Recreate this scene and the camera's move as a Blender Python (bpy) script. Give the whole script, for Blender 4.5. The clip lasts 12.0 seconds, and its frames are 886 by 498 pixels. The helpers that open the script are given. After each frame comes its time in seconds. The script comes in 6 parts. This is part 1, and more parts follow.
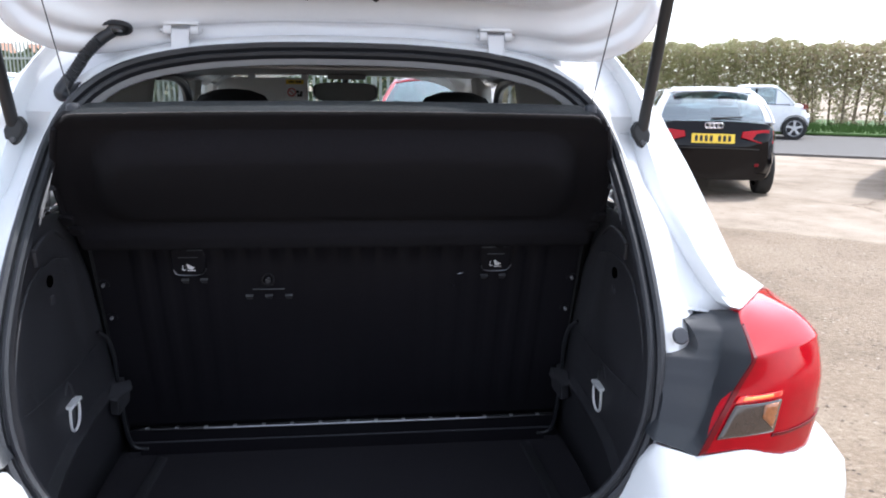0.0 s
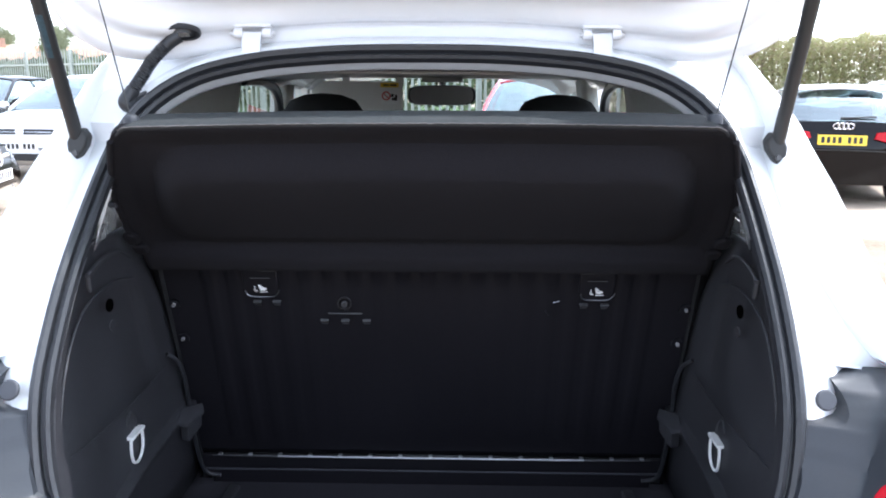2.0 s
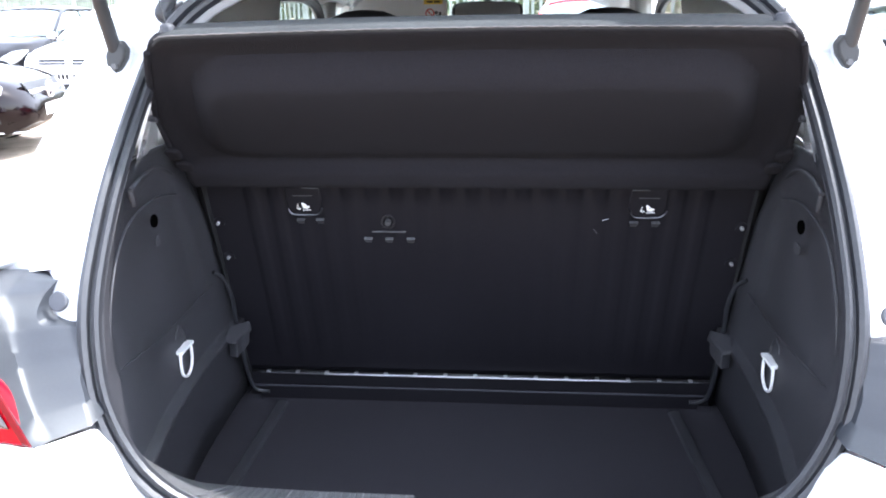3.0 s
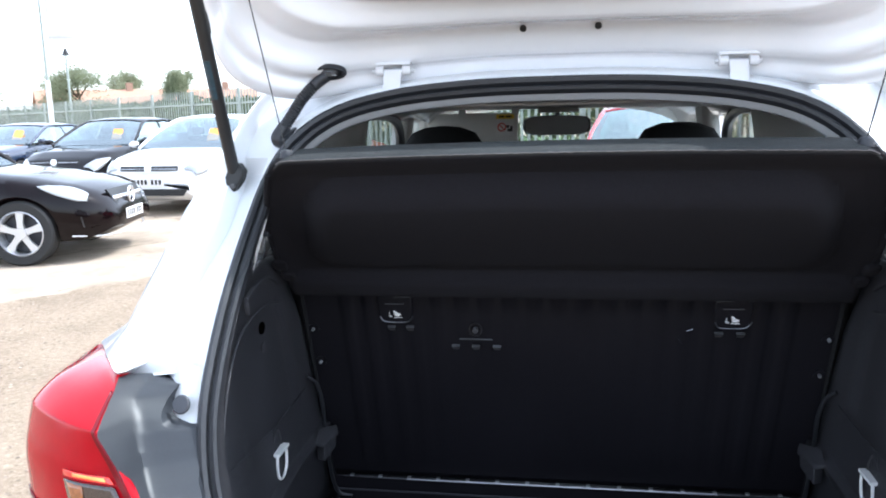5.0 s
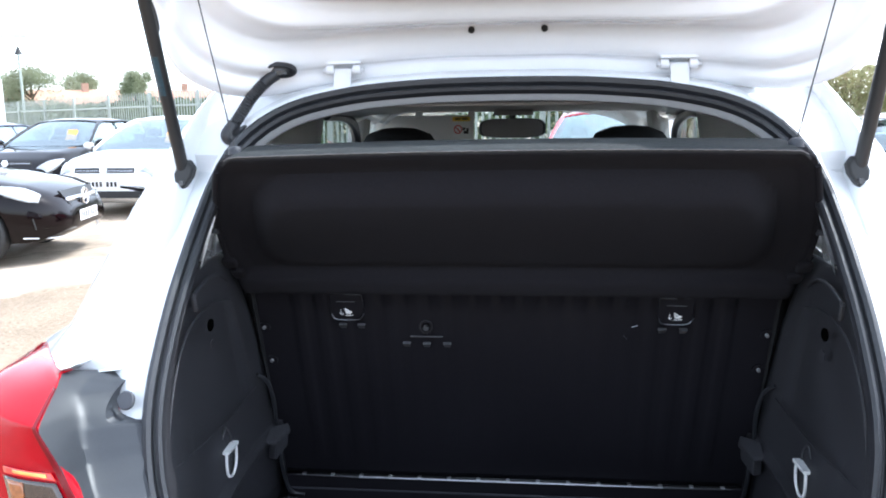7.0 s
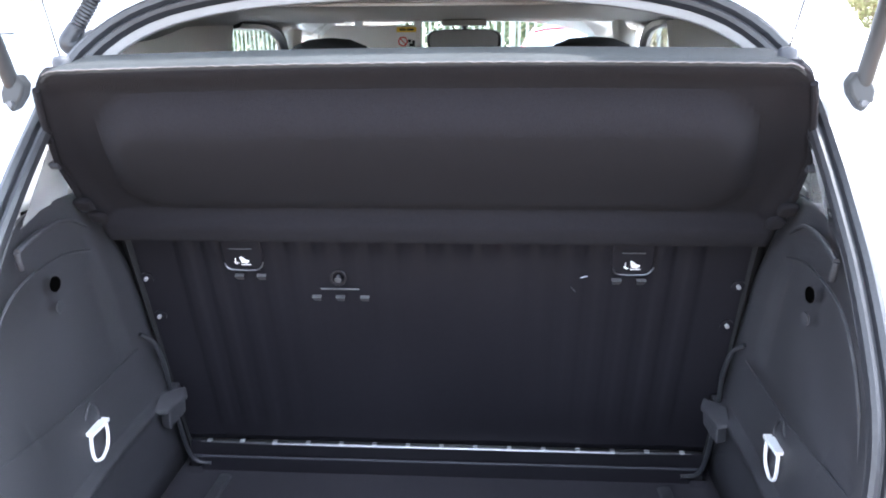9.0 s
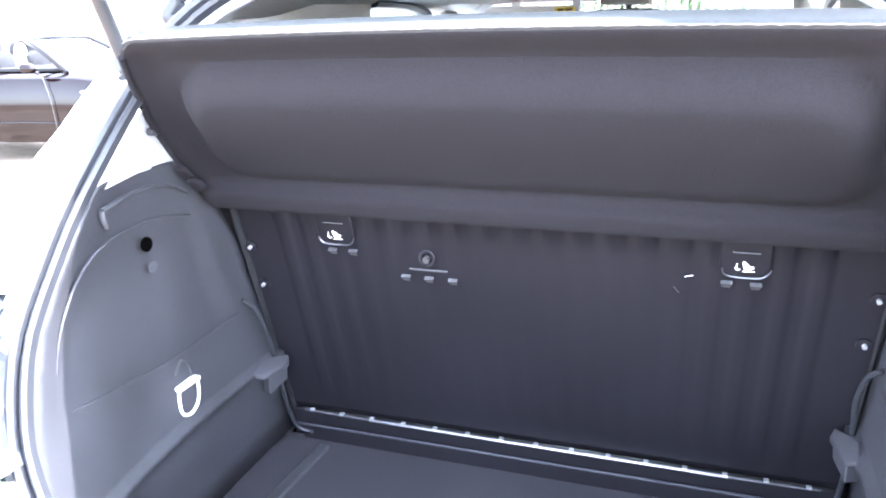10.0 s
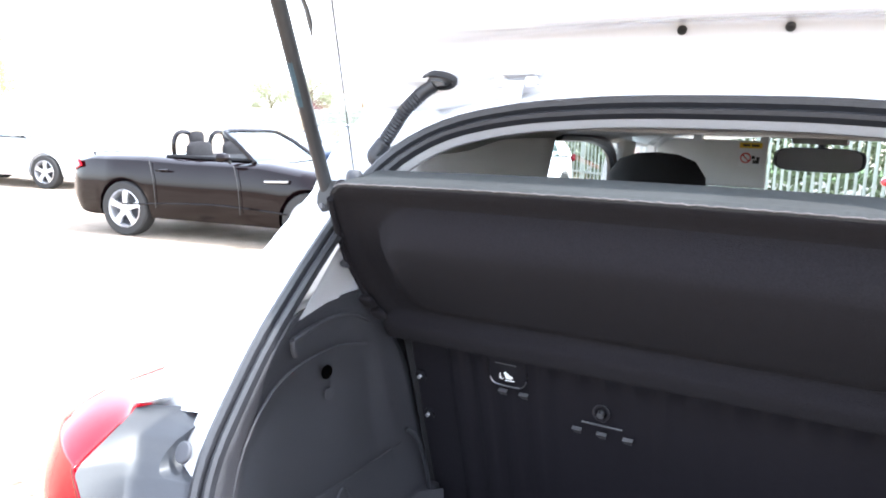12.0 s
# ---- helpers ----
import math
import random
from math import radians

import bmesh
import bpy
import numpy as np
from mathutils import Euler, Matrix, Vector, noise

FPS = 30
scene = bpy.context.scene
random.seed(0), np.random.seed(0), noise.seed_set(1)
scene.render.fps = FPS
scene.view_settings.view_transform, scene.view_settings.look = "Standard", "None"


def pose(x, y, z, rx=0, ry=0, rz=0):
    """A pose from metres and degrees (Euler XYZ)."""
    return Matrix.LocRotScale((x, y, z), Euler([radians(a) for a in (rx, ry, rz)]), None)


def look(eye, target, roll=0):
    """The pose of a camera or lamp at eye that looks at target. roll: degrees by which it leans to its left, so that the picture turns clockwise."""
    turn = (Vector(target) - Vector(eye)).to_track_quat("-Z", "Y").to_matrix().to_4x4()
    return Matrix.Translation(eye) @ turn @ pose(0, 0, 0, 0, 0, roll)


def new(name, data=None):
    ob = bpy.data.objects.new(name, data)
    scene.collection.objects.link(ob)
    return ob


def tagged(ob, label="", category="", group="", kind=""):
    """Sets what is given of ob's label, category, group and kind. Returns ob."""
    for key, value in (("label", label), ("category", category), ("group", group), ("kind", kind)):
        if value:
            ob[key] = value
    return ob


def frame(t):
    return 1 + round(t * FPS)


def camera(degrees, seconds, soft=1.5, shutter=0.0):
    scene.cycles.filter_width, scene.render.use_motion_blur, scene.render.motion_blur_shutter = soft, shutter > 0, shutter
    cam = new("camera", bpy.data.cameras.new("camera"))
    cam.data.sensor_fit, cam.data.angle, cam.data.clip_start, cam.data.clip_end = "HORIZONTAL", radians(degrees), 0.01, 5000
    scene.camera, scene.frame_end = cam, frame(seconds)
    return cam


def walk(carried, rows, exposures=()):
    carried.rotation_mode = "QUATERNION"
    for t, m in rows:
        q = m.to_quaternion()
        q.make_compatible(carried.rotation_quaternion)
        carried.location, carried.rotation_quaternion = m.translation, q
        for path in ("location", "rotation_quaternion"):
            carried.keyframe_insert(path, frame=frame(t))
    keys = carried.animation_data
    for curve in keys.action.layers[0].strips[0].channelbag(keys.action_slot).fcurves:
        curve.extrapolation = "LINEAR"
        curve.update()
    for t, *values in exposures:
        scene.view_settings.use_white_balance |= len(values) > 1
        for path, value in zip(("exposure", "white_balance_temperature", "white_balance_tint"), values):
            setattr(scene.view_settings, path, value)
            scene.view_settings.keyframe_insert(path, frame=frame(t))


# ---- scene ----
cam = camera(60.41, 12.0, soft=1.9)
ROWS = [
    (0.0, 0.0142, -0.9652, 1.3868, 77.713, -0.807, -6.777),
    (0.5, 0.0410, -0.8803, 1.3870, 76.120, 0.375, -6.000),
    (1.0, 0.1057, -0.8324, 1.3950, 77.134, -0.211, 3.118),
    (1.5, 0.0840, -0.8092, 1.4037, 77.549, -0.348, 0.203),
    (2.0, 0.0511, -0.7946, 1.3973, 77.597, -0.308, 1.060),
    (2.5, 0.0435, -0.7843, 1.4000, 76.979, -0.169, 2.248),
    (3.0, 0.0517, -0.7702, 1.3669, 72.346, 0.646, 4.354),
    (3.2, 0.0384, -0.7678, 1.3137, 68.309, 1.505, 5.607),
    (3.6, 0.0200, -0.7750, 1.3000, 66.200, 2.000, 6.800),
    (4.2, 0.0000, -0.8000, 1.3600, 72.500, 2.100, 8.400),
    (4.8, -0.0097, -0.8235, 1.3952, 78.988, 1.881, 8.779),
    (5.0, -0.0050, -0.8288, 1.3977, 79.946, 1.204, 8.389),
    (5.5, 0.0193, -0.8293, 1.3966, 81.584, 0.801, 7.933),
    (6.0, 0.0307, -0.8367, 1.4057, 82.340, 0.831, 8.582),
    (6.5, 0.0199, -0.8488, 1.4047, 82.100, 0.844, 8.564),
    (7.0, 0.0198, -0.8449, 1.3885, 80.229, 0.647, 5.624),
    (7.5, 0.0662, -0.8333, 1.3868, 78.942, 0.862, 3.344),
    (7.7, 0.0956, -0.8275, 1.3855, 78.627, 0.777, 2.826),
    (8.5, 0.1000, -0.7000, 1.3790, 76.000, 0.400, 3.000),
    (9.3, 0.0850, -0.5470, 1.3661, 73.540, 0.235, 5.354),
    (9.5, 0.1067, -0.5349, 1.3617, 73.463, 0.713, 8.697),
    (10.0, 0.2425, -0.5046, 1.3439, 73.595, 0.875, 18.565),
    (10.5, 0.2996, -0.4881, 1.3367, 72.347, 1.529, 21.849),
    (11.0, 0.2522, -0.5346, 1.3715, 74.610, 1.537, 26.003),
    (11.5, 0.1616, -0.5785, 1.3816, 78.845, -0.332, 26.933),
    (12.0, 0.1795, -0.4910, 1.4076, 80.884, -1.970, 30.402),
]
EXPOSURES = [(0.0, 0.9, 6000, 13), (0.6, 0.9, 6000, 13), (1.5, 1.3, 5900, 11), (2.0, 1.65, 5870, 11), (2.5, 2.1, 5850, 12), (2.9, 2.4, 5950, 13), (3.2, 3.05, 6050, 14),
             (4.2, 2.0, 5950, 12), (4.8, 1.4, 5800, 9), (6.6, 1.45, 5780, 8), (7.1, 1.65, 5800, 9), (7.5, 2.0, 5850, 11), (7.7, 2.1, 5850, 11), (9.3, 3.7, 5900, 13), (9.7, 4.45, 5800, 14), (10.0, 4.55, 5780, 14),
             (10.5, 5.05, 5750, 14), (11.1, 4.75, 5750, 14), (11.5, 3.75, 5850, 13), (12.0, 2.58, 6050, 12)]
walk(cam, [(t, pose(x, y, z, rx, ry, rz)) for t, x, y, z, rx, ry, rz in ROWS], EXPOSURES)

# ---- world and sun ----
TO_SUN = Vector((0.57, 0.265, 1.0)).normalized()
world = bpy.data.worlds.new("sky")
scene.world = world
world.use_nodes = True
wn = world.node_tree
sky = wn.nodes.new("ShaderNodeTexSky")
sky.sky_type, sky.sun_disc = "NISHITA", False
sky.sun_elevation = math.asin(TO_SUN.z)
sky.sun_rotation = math.atan2(TO_SUN.x, TO_SUN.y)
sky.air_density, sky.dust_density, sky.ozone_density = 1.0, 1.5, 1.0
haze = wn.nodes.new("ShaderNodeHueSaturation")
haze.inputs["Saturation"].default_value, haze.inputs["Value"].default_value = 0.34, 1.7
wn.links.new(sky.outputs[0], haze.inputs["Color"])
wn.links.new(haze.outputs[0], wn.nodes["Background"].inputs[0])
wn.nodes["Background"].inputs[1].default_value = 0.15
sun_data = bpy.data.lights.new("sun", "SUN")
sun_data.energy, sun_data.angle, sun_data.color = 2.2, radians(1.0), (1.0, 0.96, 0.9)
sun = new("sun", sun_data)
sun.matrix_world = look((0, 0, 30), Vector((0, 0, 30)) - TO_SUN)


# ---- materials ----
def mat(name, colour, rough=0.5, metal=0.0, grain=60.0, amount=0.15, bump=0.0, bump_scale=200.0, coat=0.0, stain=0.0,
        stain_scale=3.0, piece=0.0, spec=0.5):
    """A surface with fine grain, broad stains and relief."""
    m = bpy.data.materials.new(name)
    m.use_nodes = True
    t = m.node_tree
    b = t.nodes["Principled BSDF"]
    b.inputs["Roughness"].default_value, b.inputs["Metallic"].default_value = rough, metal
    b.inputs["Coat Weight"].default_value, b.inputs["Coat Roughness"].default_value = coat, 0.03
    b.inputs["Specular IOR Level"].default_value = spec
    co = t.nodes.new("ShaderNodeTexCoord")
    n1 = t.nodes.new("ShaderNodeTexNoise")
    n1.inputs["Scale"].default_value, n1.inputs["Detail"].default_value = grain, 4
    n2 = t.nodes.new("ShaderNodeTexNoise")
    n2.inputs["Scale"].default_value, n2.inputs["Detail"].default_value = stain_scale, 5
    for n in (n1, n2):
        t.links.new(co.outputs["Object"], n.inputs["Vector"])
    total = t.nodes.new("ShaderNodeMath")
    total.operation = "MULTIPLY_ADD"
    t.links.new(n1.outputs["Fac"], total.inputs[0])
    total.inputs[1].default_value, total.inputs[2].default_value = amount * 2, 1 - amount - stain
    more = t.nodes.new("ShaderNodeMath")
    more.operation = "MULTIPLY_ADD"
    t.links.new(n2.outputs["Fac"], more.inputs[0])
    more.inputs[1].default_value = stain * 2
    t.links.new(total.outputs[0], more.inputs[2])
    value = more.outputs[0]
    if piece:
        info = t.nodes.new("ShaderNodeObjectInfo")
        own = t.nodes.new("ShaderNodeMath")
        own.operation = "MULTIPLY_ADD"
        t.links.new(info.outputs["Random"], own.inputs[0])
        own.inputs[1].default_value = piece
        t.links.new(value, own.inputs[2])
        value = own.outputs[0]
    mix = t.nodes.new("ShaderNodeVectorMath")
    mix.operation = "SCALE"
    mix.inputs[0].default_value = colour[:3]
    t.links.new(value, mix.inputs["Scale"])
    t.links.new(mix.outputs[0], b.inputs["Base Color"])
    if amount or stain:
        rr = t.nodes.new("ShaderNodeMath")
        rr.operation = "MULTIPLY_ADD"
        t.links.new(n2.outputs["Fac"], rr.inputs[0])
        rr.inputs[1].default_value, rr.inputs[2].default_value = 0.2 * rough, 0.9 * rough
        t.links.new(rr.outputs[0], b.inputs["Roughness"])
    if bump:
        n3 = t.nodes.new("ShaderNodeTexNoise")
        n3.inputs["Scale"].default_value, n3.inputs["Detail"].default_value = bump_scale, 3
        t.links.new(co.outputs["Object"], n3.inputs["Vector"])
        bp = t.nodes.new("ShaderNodeBump")
        bp.inputs["Strength"].default_value, bp.inputs["Distance"].default_value = bump, 0.004
        t.links.new(n3.outputs["Fac"], bp.inputs["Height"])
        t.links.new(bp.outputs["Normal"], b.inputs["Normal"])
    return m


def glass(name, tint, rough=0.0, see=0.85, ior=1.5):
    """Thin clear pane: mostly see-through, with a mirror gloss at grazing angles."""
    m = bpy.data.materials.new(name)
    m.use_nodes = True
    t = m.node_tree
    t.nodes.remove(t.nodes["Principled BSDF"])
    tr, gl = t.nodes.new("ShaderNodeBsdfTransparent"), t.nodes.new("ShaderNodeBsdfGlossy")
    tr.inputs[0].default_value = (*[c * see for c in tint], 1)
    gl.inputs["Roughness"].default_value = rough
    gl.inputs["Color"].default_value = (0.88, 0.98, 1.0, 1)
    lw, mx = t.nodes.new("ShaderNodeLayerWeight"), t.nodes.new("ShaderNodeMixShader")
    pw, ad = t.nodes.new("ShaderNodeMath"), t.nodes.new("ShaderNodeMath")
    lw.inputs[0].default_value = 0.5
    pw.operation, ad.operation = "POWER", "MULTIPLY_ADD"
    pw.inputs[1].default_value = 4.0
    base = ((ior - 1) / (ior + 1)) ** 2
    ad.inputs[1].default_value, ad.inputs[2].default_value = 1 - base, base
    t.links.new(lw.outputs["Facing"], pw.inputs[0])
    t.links.new(pw.outputs[0], ad.inputs[0])
    t.links.new(ad.outputs[0], mx.inputs[0])
    t.links.new(tr.outputs[0], mx.inputs[1])
    t.links.new(gl.outputs[0], mx.inputs[2])
    t.links.new(mx.outputs[0], t.nodes["Material Output"].inputs[0])
    return m


WHITE = mat("white car paint", (0.76, 0.78, 0.80), 0.28, grain=30, amount=0.02, coat=0.6, stain=0.03)
WHITE_IN = mat("white inner paint", (0.79, 0.80, 0.83), 0.22, grain=30, amount=0.03, coat=1.0, stain=0.04)
RUBBER = mat("black rubber", (0.022, 0.023, 0.027), 0.42, grain=120, amount=0.25, bump=0.15, bump_scale=300)
PLASTIC = mat("black grained plastic", (0.032, 0.034, 0.042), 0.46, grain=400, amount=0.2, bump=0.35, bump_scale=900, stain=0.15, stain_scale=6)
TRIM = mat("dark grey boot trim", (0.033, 0.033, 0.0385), 0.5, grain=500, amount=0.2, bump=0.4, bump_scale=1200, stain=0.6, stain_scale=6)
FELT = mat("charcoal felt", (0.0110, 0.0102, 0.0128), 0.92, grain=380, amount=0.6, bump=0.8, bump_scale=700, stain=0.2, stain_scale=4, spec=0.2)
CARPET = mat("black boot carpet", (0.043, 0.041, 0.049), 0.95, grain=900, amount=0.4, bump=1.0, bump_scale=800, stain=0.12, stain_scale=5, spec=0.2)
STEEL_BLACK = mat("black painted seat steel", (0.0086, 0.0080, 0.0108), 0.45, grain=80, amount=0.2, bump=0.1, bump_scale=60, stain=0.25, stain_scale=4, spec=0.35)
BARE = mat("bare steel edge", (0.34, 0.34, 0.36), 0.38, 1.0, grain=90, amount=0.3)
CHROME = mat("chrome", (0.8, 0.8, 0.82), 0.12, 1.0, amount=0.03)
ALLOY = mat("silver alloy", (0.62, 0.63, 0.65), 0.3, 0.7, amount=0.06)
STRIP = mat("grey lining strip", (0.24, 0.235, 0.235), 0.9, grain=500, amount=0.1, bump=0.3, bump_scale=900)
HEADLINING = mat("light grey headlining", (0.42, 0.41, 0.40), 0.9, grain=500, amount=0.1, bump=0.3, bump_scale=900)
PILLAR = mat("grey pillar trim", (0.60, 0.58, 0.56), 0.7, grain=400, amount=0.08, bump=0.2, bump_scale=900)
SEAT = mat("black seat cloth", (0.018, 0.018, 0.02), 0.9, grain=600, amount=0.3, bump=0.5, bump_scale=900, spec=0.25)
RED_LENS = mat("red lamp lens", (0.38, 0.0006, 0.008), 0.05, grain=60, amount=0.12, coat=0.0, stain=0.25, stain_scale=9, spec=0.22)
RED_DEEP = mat("deep red lamp lens", (0.14, 0.001, 0.006), 0.14, grain=90, amount=0.2, spec=0.3)
AMBER = mat("smoked amber lens", (0.045, 0.030, 0.024), 0.12, grain=150, amount=0.3, coat=1.0)
AMBER_BOWL = mat("amber bulb", (0.30, 0.10, 0.03), 0.2, grain=150, amount=0.5, coat=1.0)
STRIP_GLINT = mat("yellow painted sun glint", (0.95, 0.40, 0.08), 0.15, amount=0.1, coat=1.0)
ORANGE = mat("orange reflector strip", (0.90, 0.035, 0.02), 0.12, grain=120, amount=0.15, coat=1.0)
RINGWHITE = mat("white plastic", (0.78, 0.78, 0.78), 0.4, amount=0.03)
YELLOW = mat("yellow plastic", (0.85, 0.60, 0.05), 0.4, amount=0.03)
INK = mat("black print", (0.012, 0.012, 0.012), 0.5, amount=0.05)
PRINT_RED = mat("red print", (0.6, 0.03, 0.03), 0.5, amount=0.05)
CARBLACK = mat("black car paint", (0.0032, 0.0028, 0.0036), 0.06, grain=20, amount=0.05, coat=0.0, stain=0.1, spec=0.28)
ROADPAINT = mat("maroon-black car paint", (0.0035, 0.0014, 0.002), 0.04, grain=20, amount=0.05, coat=0.0, stain=0.1, spec=0.24)
CARBLUE = mat("dark blue car paint", (0.015, 0.025, 0.055), 0.2, grain=20, amount=0.05, coat=1.0, stain=0.1)
CARRED = mat("red car paint", (0.42, 0.02, 0.03), 0.2, grain=20, amount=0.05, coat=1.0, stain=0.1)
CARSILVER = mat("silver car paint", (0.62, 0.63, 0.65), 0.25, 0.3, grain=20, amount=0.04, coat=0.8)
TYRE = mat("tyre rubber", (0.02, 0.02, 0.02), 0.8, grain=100, amount=0.3, bump=0.3, bump_scale=150, stain=0.2)
LAMPGLASS = mat("clear headlamp", (0.42, 0.44, 0.46), 0.1, 0.4, grain=40, amount=0.2, coat=1.0)
GALV = mat("galvanised steel", (0.30, 0.33, 0.30), 0.5, 0.35, grain=8, amount=0.1, piece=0.25, stain=0.15)
BRICK = mat("red brick", (0.30, 0.19, 0.14), 0.85, grain=8, amount=0.2, stain=0.2)
ROOFTILE = mat("terracotta roof tile", (0.40, 0.22, 0.15), 0.85, grain=6, amount=0.25, stain=0.2)
PAINTPOST = mat("white painted steel", (0.7, 0.71, 0.72), 0.4, grain=20, amount=0.05, stain=0.06)
def leafy(name, colour, grain, stain_scale=0.5):
    """Leaf surface that lets part of the light through."""
    m = mat(name, colour, 0.7, grain=grain, amount=0.4, stain=0.3, stain_scale=stain_scale, spec=0.2)
    t = m.node_tree
    b = t.nodes["Principled BSDF"]
    tl, mx = t.nodes.new("ShaderNodeBsdfTranslucent"), t.nodes.new("ShaderNodeMixShader")
    t.links.new(b.inputs["Base Color"].links[0].from_socket, tl.inputs[0])
    mx.inputs[0].default_value = 0.6
    t.links.new(b.outputs[0], mx.inputs[1])
    t.links.new(tl.outputs[0], mx.inputs[2])
    t.links.new(mx.outputs[0], t.nodes["Material Output"].inputs[0])
    return m


BARK = mat("bark", (0.10, 0.075, 0.05), 0.9, grain=20, amount=0.4, bump=0.6, bump_scale=30, stain=0.2)
TWIG = mat("hedge twigs", (0.29, 0.23, 0.16), 0.9, grain=15, amount=0.4, stain=0.2)
LEAF = leafy("hedge leaves", (0.42, 0.41, 0.23), 1.5, 0.4)
LEAF_BROWN = leafy("brown hedge leaves", (0.50, 0.42, 0.30), 1.5)
LEAF_DARK = leafy("tree leaves", (0.27, 0.29, 0.19), 2.0, 0.6)
SCRUB = mat("dark scrub leaves", (0.085, 0.11, 0.055), 0.8, grain=2, amount=0.4, stain=0.3, stain_scale=0.6, spec=0.2)
LEAF_RED = leafy("copper leaves", (0.17, 0.07, 0.075), 2.0)
GRASS = mat("grass", (0.06, 0.115, 0.025), 0.9, grain=6, amount=0.5, stain=0.3, stain_scale=0.5)
ASPHALT = mat("road asphalt", (0.125, 0.118, 0.108), 0.9, grain=40, amount=0.25, stain=0.15, stain_scale=0.4)
STONE = mat("gravel stones", (0.27, 0.215, 0.165), 0.9, grain=25, amount=0.3, stain=0.3, stain_scale=2)
PRICE = mat("orange price card", (0.85, 0.36, 0.08), 0.5, amount=0.05)
REAR_GLASS = glass("tinted rear glass", (0.86, 1.0, 0.98), see=1.0)
SIDE_GLASS = glass("clear side glass", (0.86, 0.93, 0.92), see=0.9)
CAR_GLASS = glass("car window glass", (0.70, 0.86, 0.87), see=0.75, ior=3.4)
DARK_GLASS = mat("dark car glass", (0.03, 0.045, 0.05), 0.04, amount=0.1, grain=2, coat=1.0)


# ---- building helpers ----
def part(name, bm, material, parent=None, label=""):
    """Links a bmesh as one mesh object under a thing or a part."""
    me = bpy.data.meshes.new(name)
    bmesh.ops.recalc_face_normals(bm, faces=bm.faces)
    bm.to_mesh(me)
    bm.free()
    for mm in material if isinstance(material, (list, tuple)) else [material]:
        me.materials.append(mm)
    ob = new(name, me)
    for f in me.polygons:
        f.use_smooth = True
    me.set_sharp_from_angle(angle=radians(38))
    if parent:
        ob.parent = parent
    if label:
        ob["label"] = label
    return ob


def empty(name, m=None):
    ob = new(name)
    if m is not None:
        ob.matrix_world = m
    return ob


def thicken(ob, t, offset=-1.0, bevel=0.0):
    s = ob.modifiers.new("thickness", "SOLIDIFY")
    s.thickness, s.offset = t, offset
    if bevel:
        b = ob.modifiers.new("edge", "BEVEL")
        b.width, b.segments, b.limit_method, b.angle_limit = bevel, 2, "ANGLE", radians(40)
    return ob


def soften(ob, width, segments=2):
    b = ob.modifiers.new("edge", "BEVEL")
    b.width, b.segments, b.limit_method, b.angle_limit = width, segments, "ANGLE", radians(35)
    return ob


def grid(rows, close_u=False, close_v=False, bm=None):
    """A sheet through rows of points."""
    bm = bm or bmesh.new()
    vs = [[bm.verts.new(p) for p in r] for r in rows]
    n, k = len(vs), len(vs[0])
    for i in range(n if close_v else n - 1):
        for j in range(k if close_u else k - 1):
            q = (vs[i][j], vs[i][(j + 1) % k], vs[(i + 1) % n][(j + 1) % k], vs[(i + 1) % n][j])
            if len({v.co.to_tuple(5) for v in q}) == 4:
                bm.faces.new(q)
            else:
                u = []
                for v in q:
                    if all((v.co - w.co).length > 1e-5 for w in u):
                        u.append(v)
                if len(u) == 3:
                    bm.faces.new(u)
    return bm


def spline(pts, n, closed=False):
    """n points evenly along a smooth curve through pts."""
    P = [Vector(p) for p in pts]
    k = len(P)
    dense = []
    for i in range(k if closed else k - 1):
        a = P[(i - 1) % k] if closed else P[max(i - 1, 0)]
        b, c = P[i], P[(i + 1) % k]
        d = P[(i + 2) % k] if closed else P[min(i + 2, k - 1)]
        for s in range(12):
            t = s / 12
            dense.append(0.5 * (2 * b + (c - a) * t + (2 * a - 5 * b + 4 * c - d) * t * t + (3 * b - a - 3 * c + d) * t ** 3))
    dense.append(P[0].copy() if closed else P[-1].copy())
    run = [0.0]
    for a, b in zip(dense, dense[1:]):
        run.append(run[-1] + (b - a).length)
    out, j = [], 0
    for i in range(n):
        want = run[-1] * i / (n if closed else n - 1)
        while j < len(run) - 2 and run[j + 1] < want:
            j += 1
        f = (want - run[j]) / max(run[j + 1] - run[j], 1e-9)
        out.append(dense[j].lerp(dense[j + 1], min(max(f, 0), 1)))
    return out


def tube(pts, radius, sides=10, closed=False, bm=None, caps=True):
    """A round bar along pts; radius may be a function of the step."""
    bm = bm or bmesh.new()
    P = [Vector(p) for p in pts]
    rows, n = [], len(P)
    up = None
    for i, p in enumerate(P):
        a = P[(i - 1) % n] if closed or i else p
        b = P[(i + 1) % n] if closed or i < n - 1 else p
        d = (b - a).normalized()
        if up is None:
            up = d.orthogonal().normalized()
        up = (up - d * up.dot(d)).normalized()
        side = d.cross(up)
        r = radius(i / max(n - 1, 1)) if callable(radius) else radius
        rows.append([p + (up * math.cos(2 * math.pi * s / sides) + side * math.sin(2 * math.pi * s / sides)) * r for s in range(sides)])
    grid(rows, close_u=True, close_v=closed, bm=bm)
    if caps and not closed:
        bm.verts.ensure_lookup_table()
        total = len(bm.verts)
        bm.faces.new([bm.verts[total - sides + s] for s in range(sides)])
        bm.faces.new([bm.verts[total - n * sides + s] for s in range(sides)])
    return bm


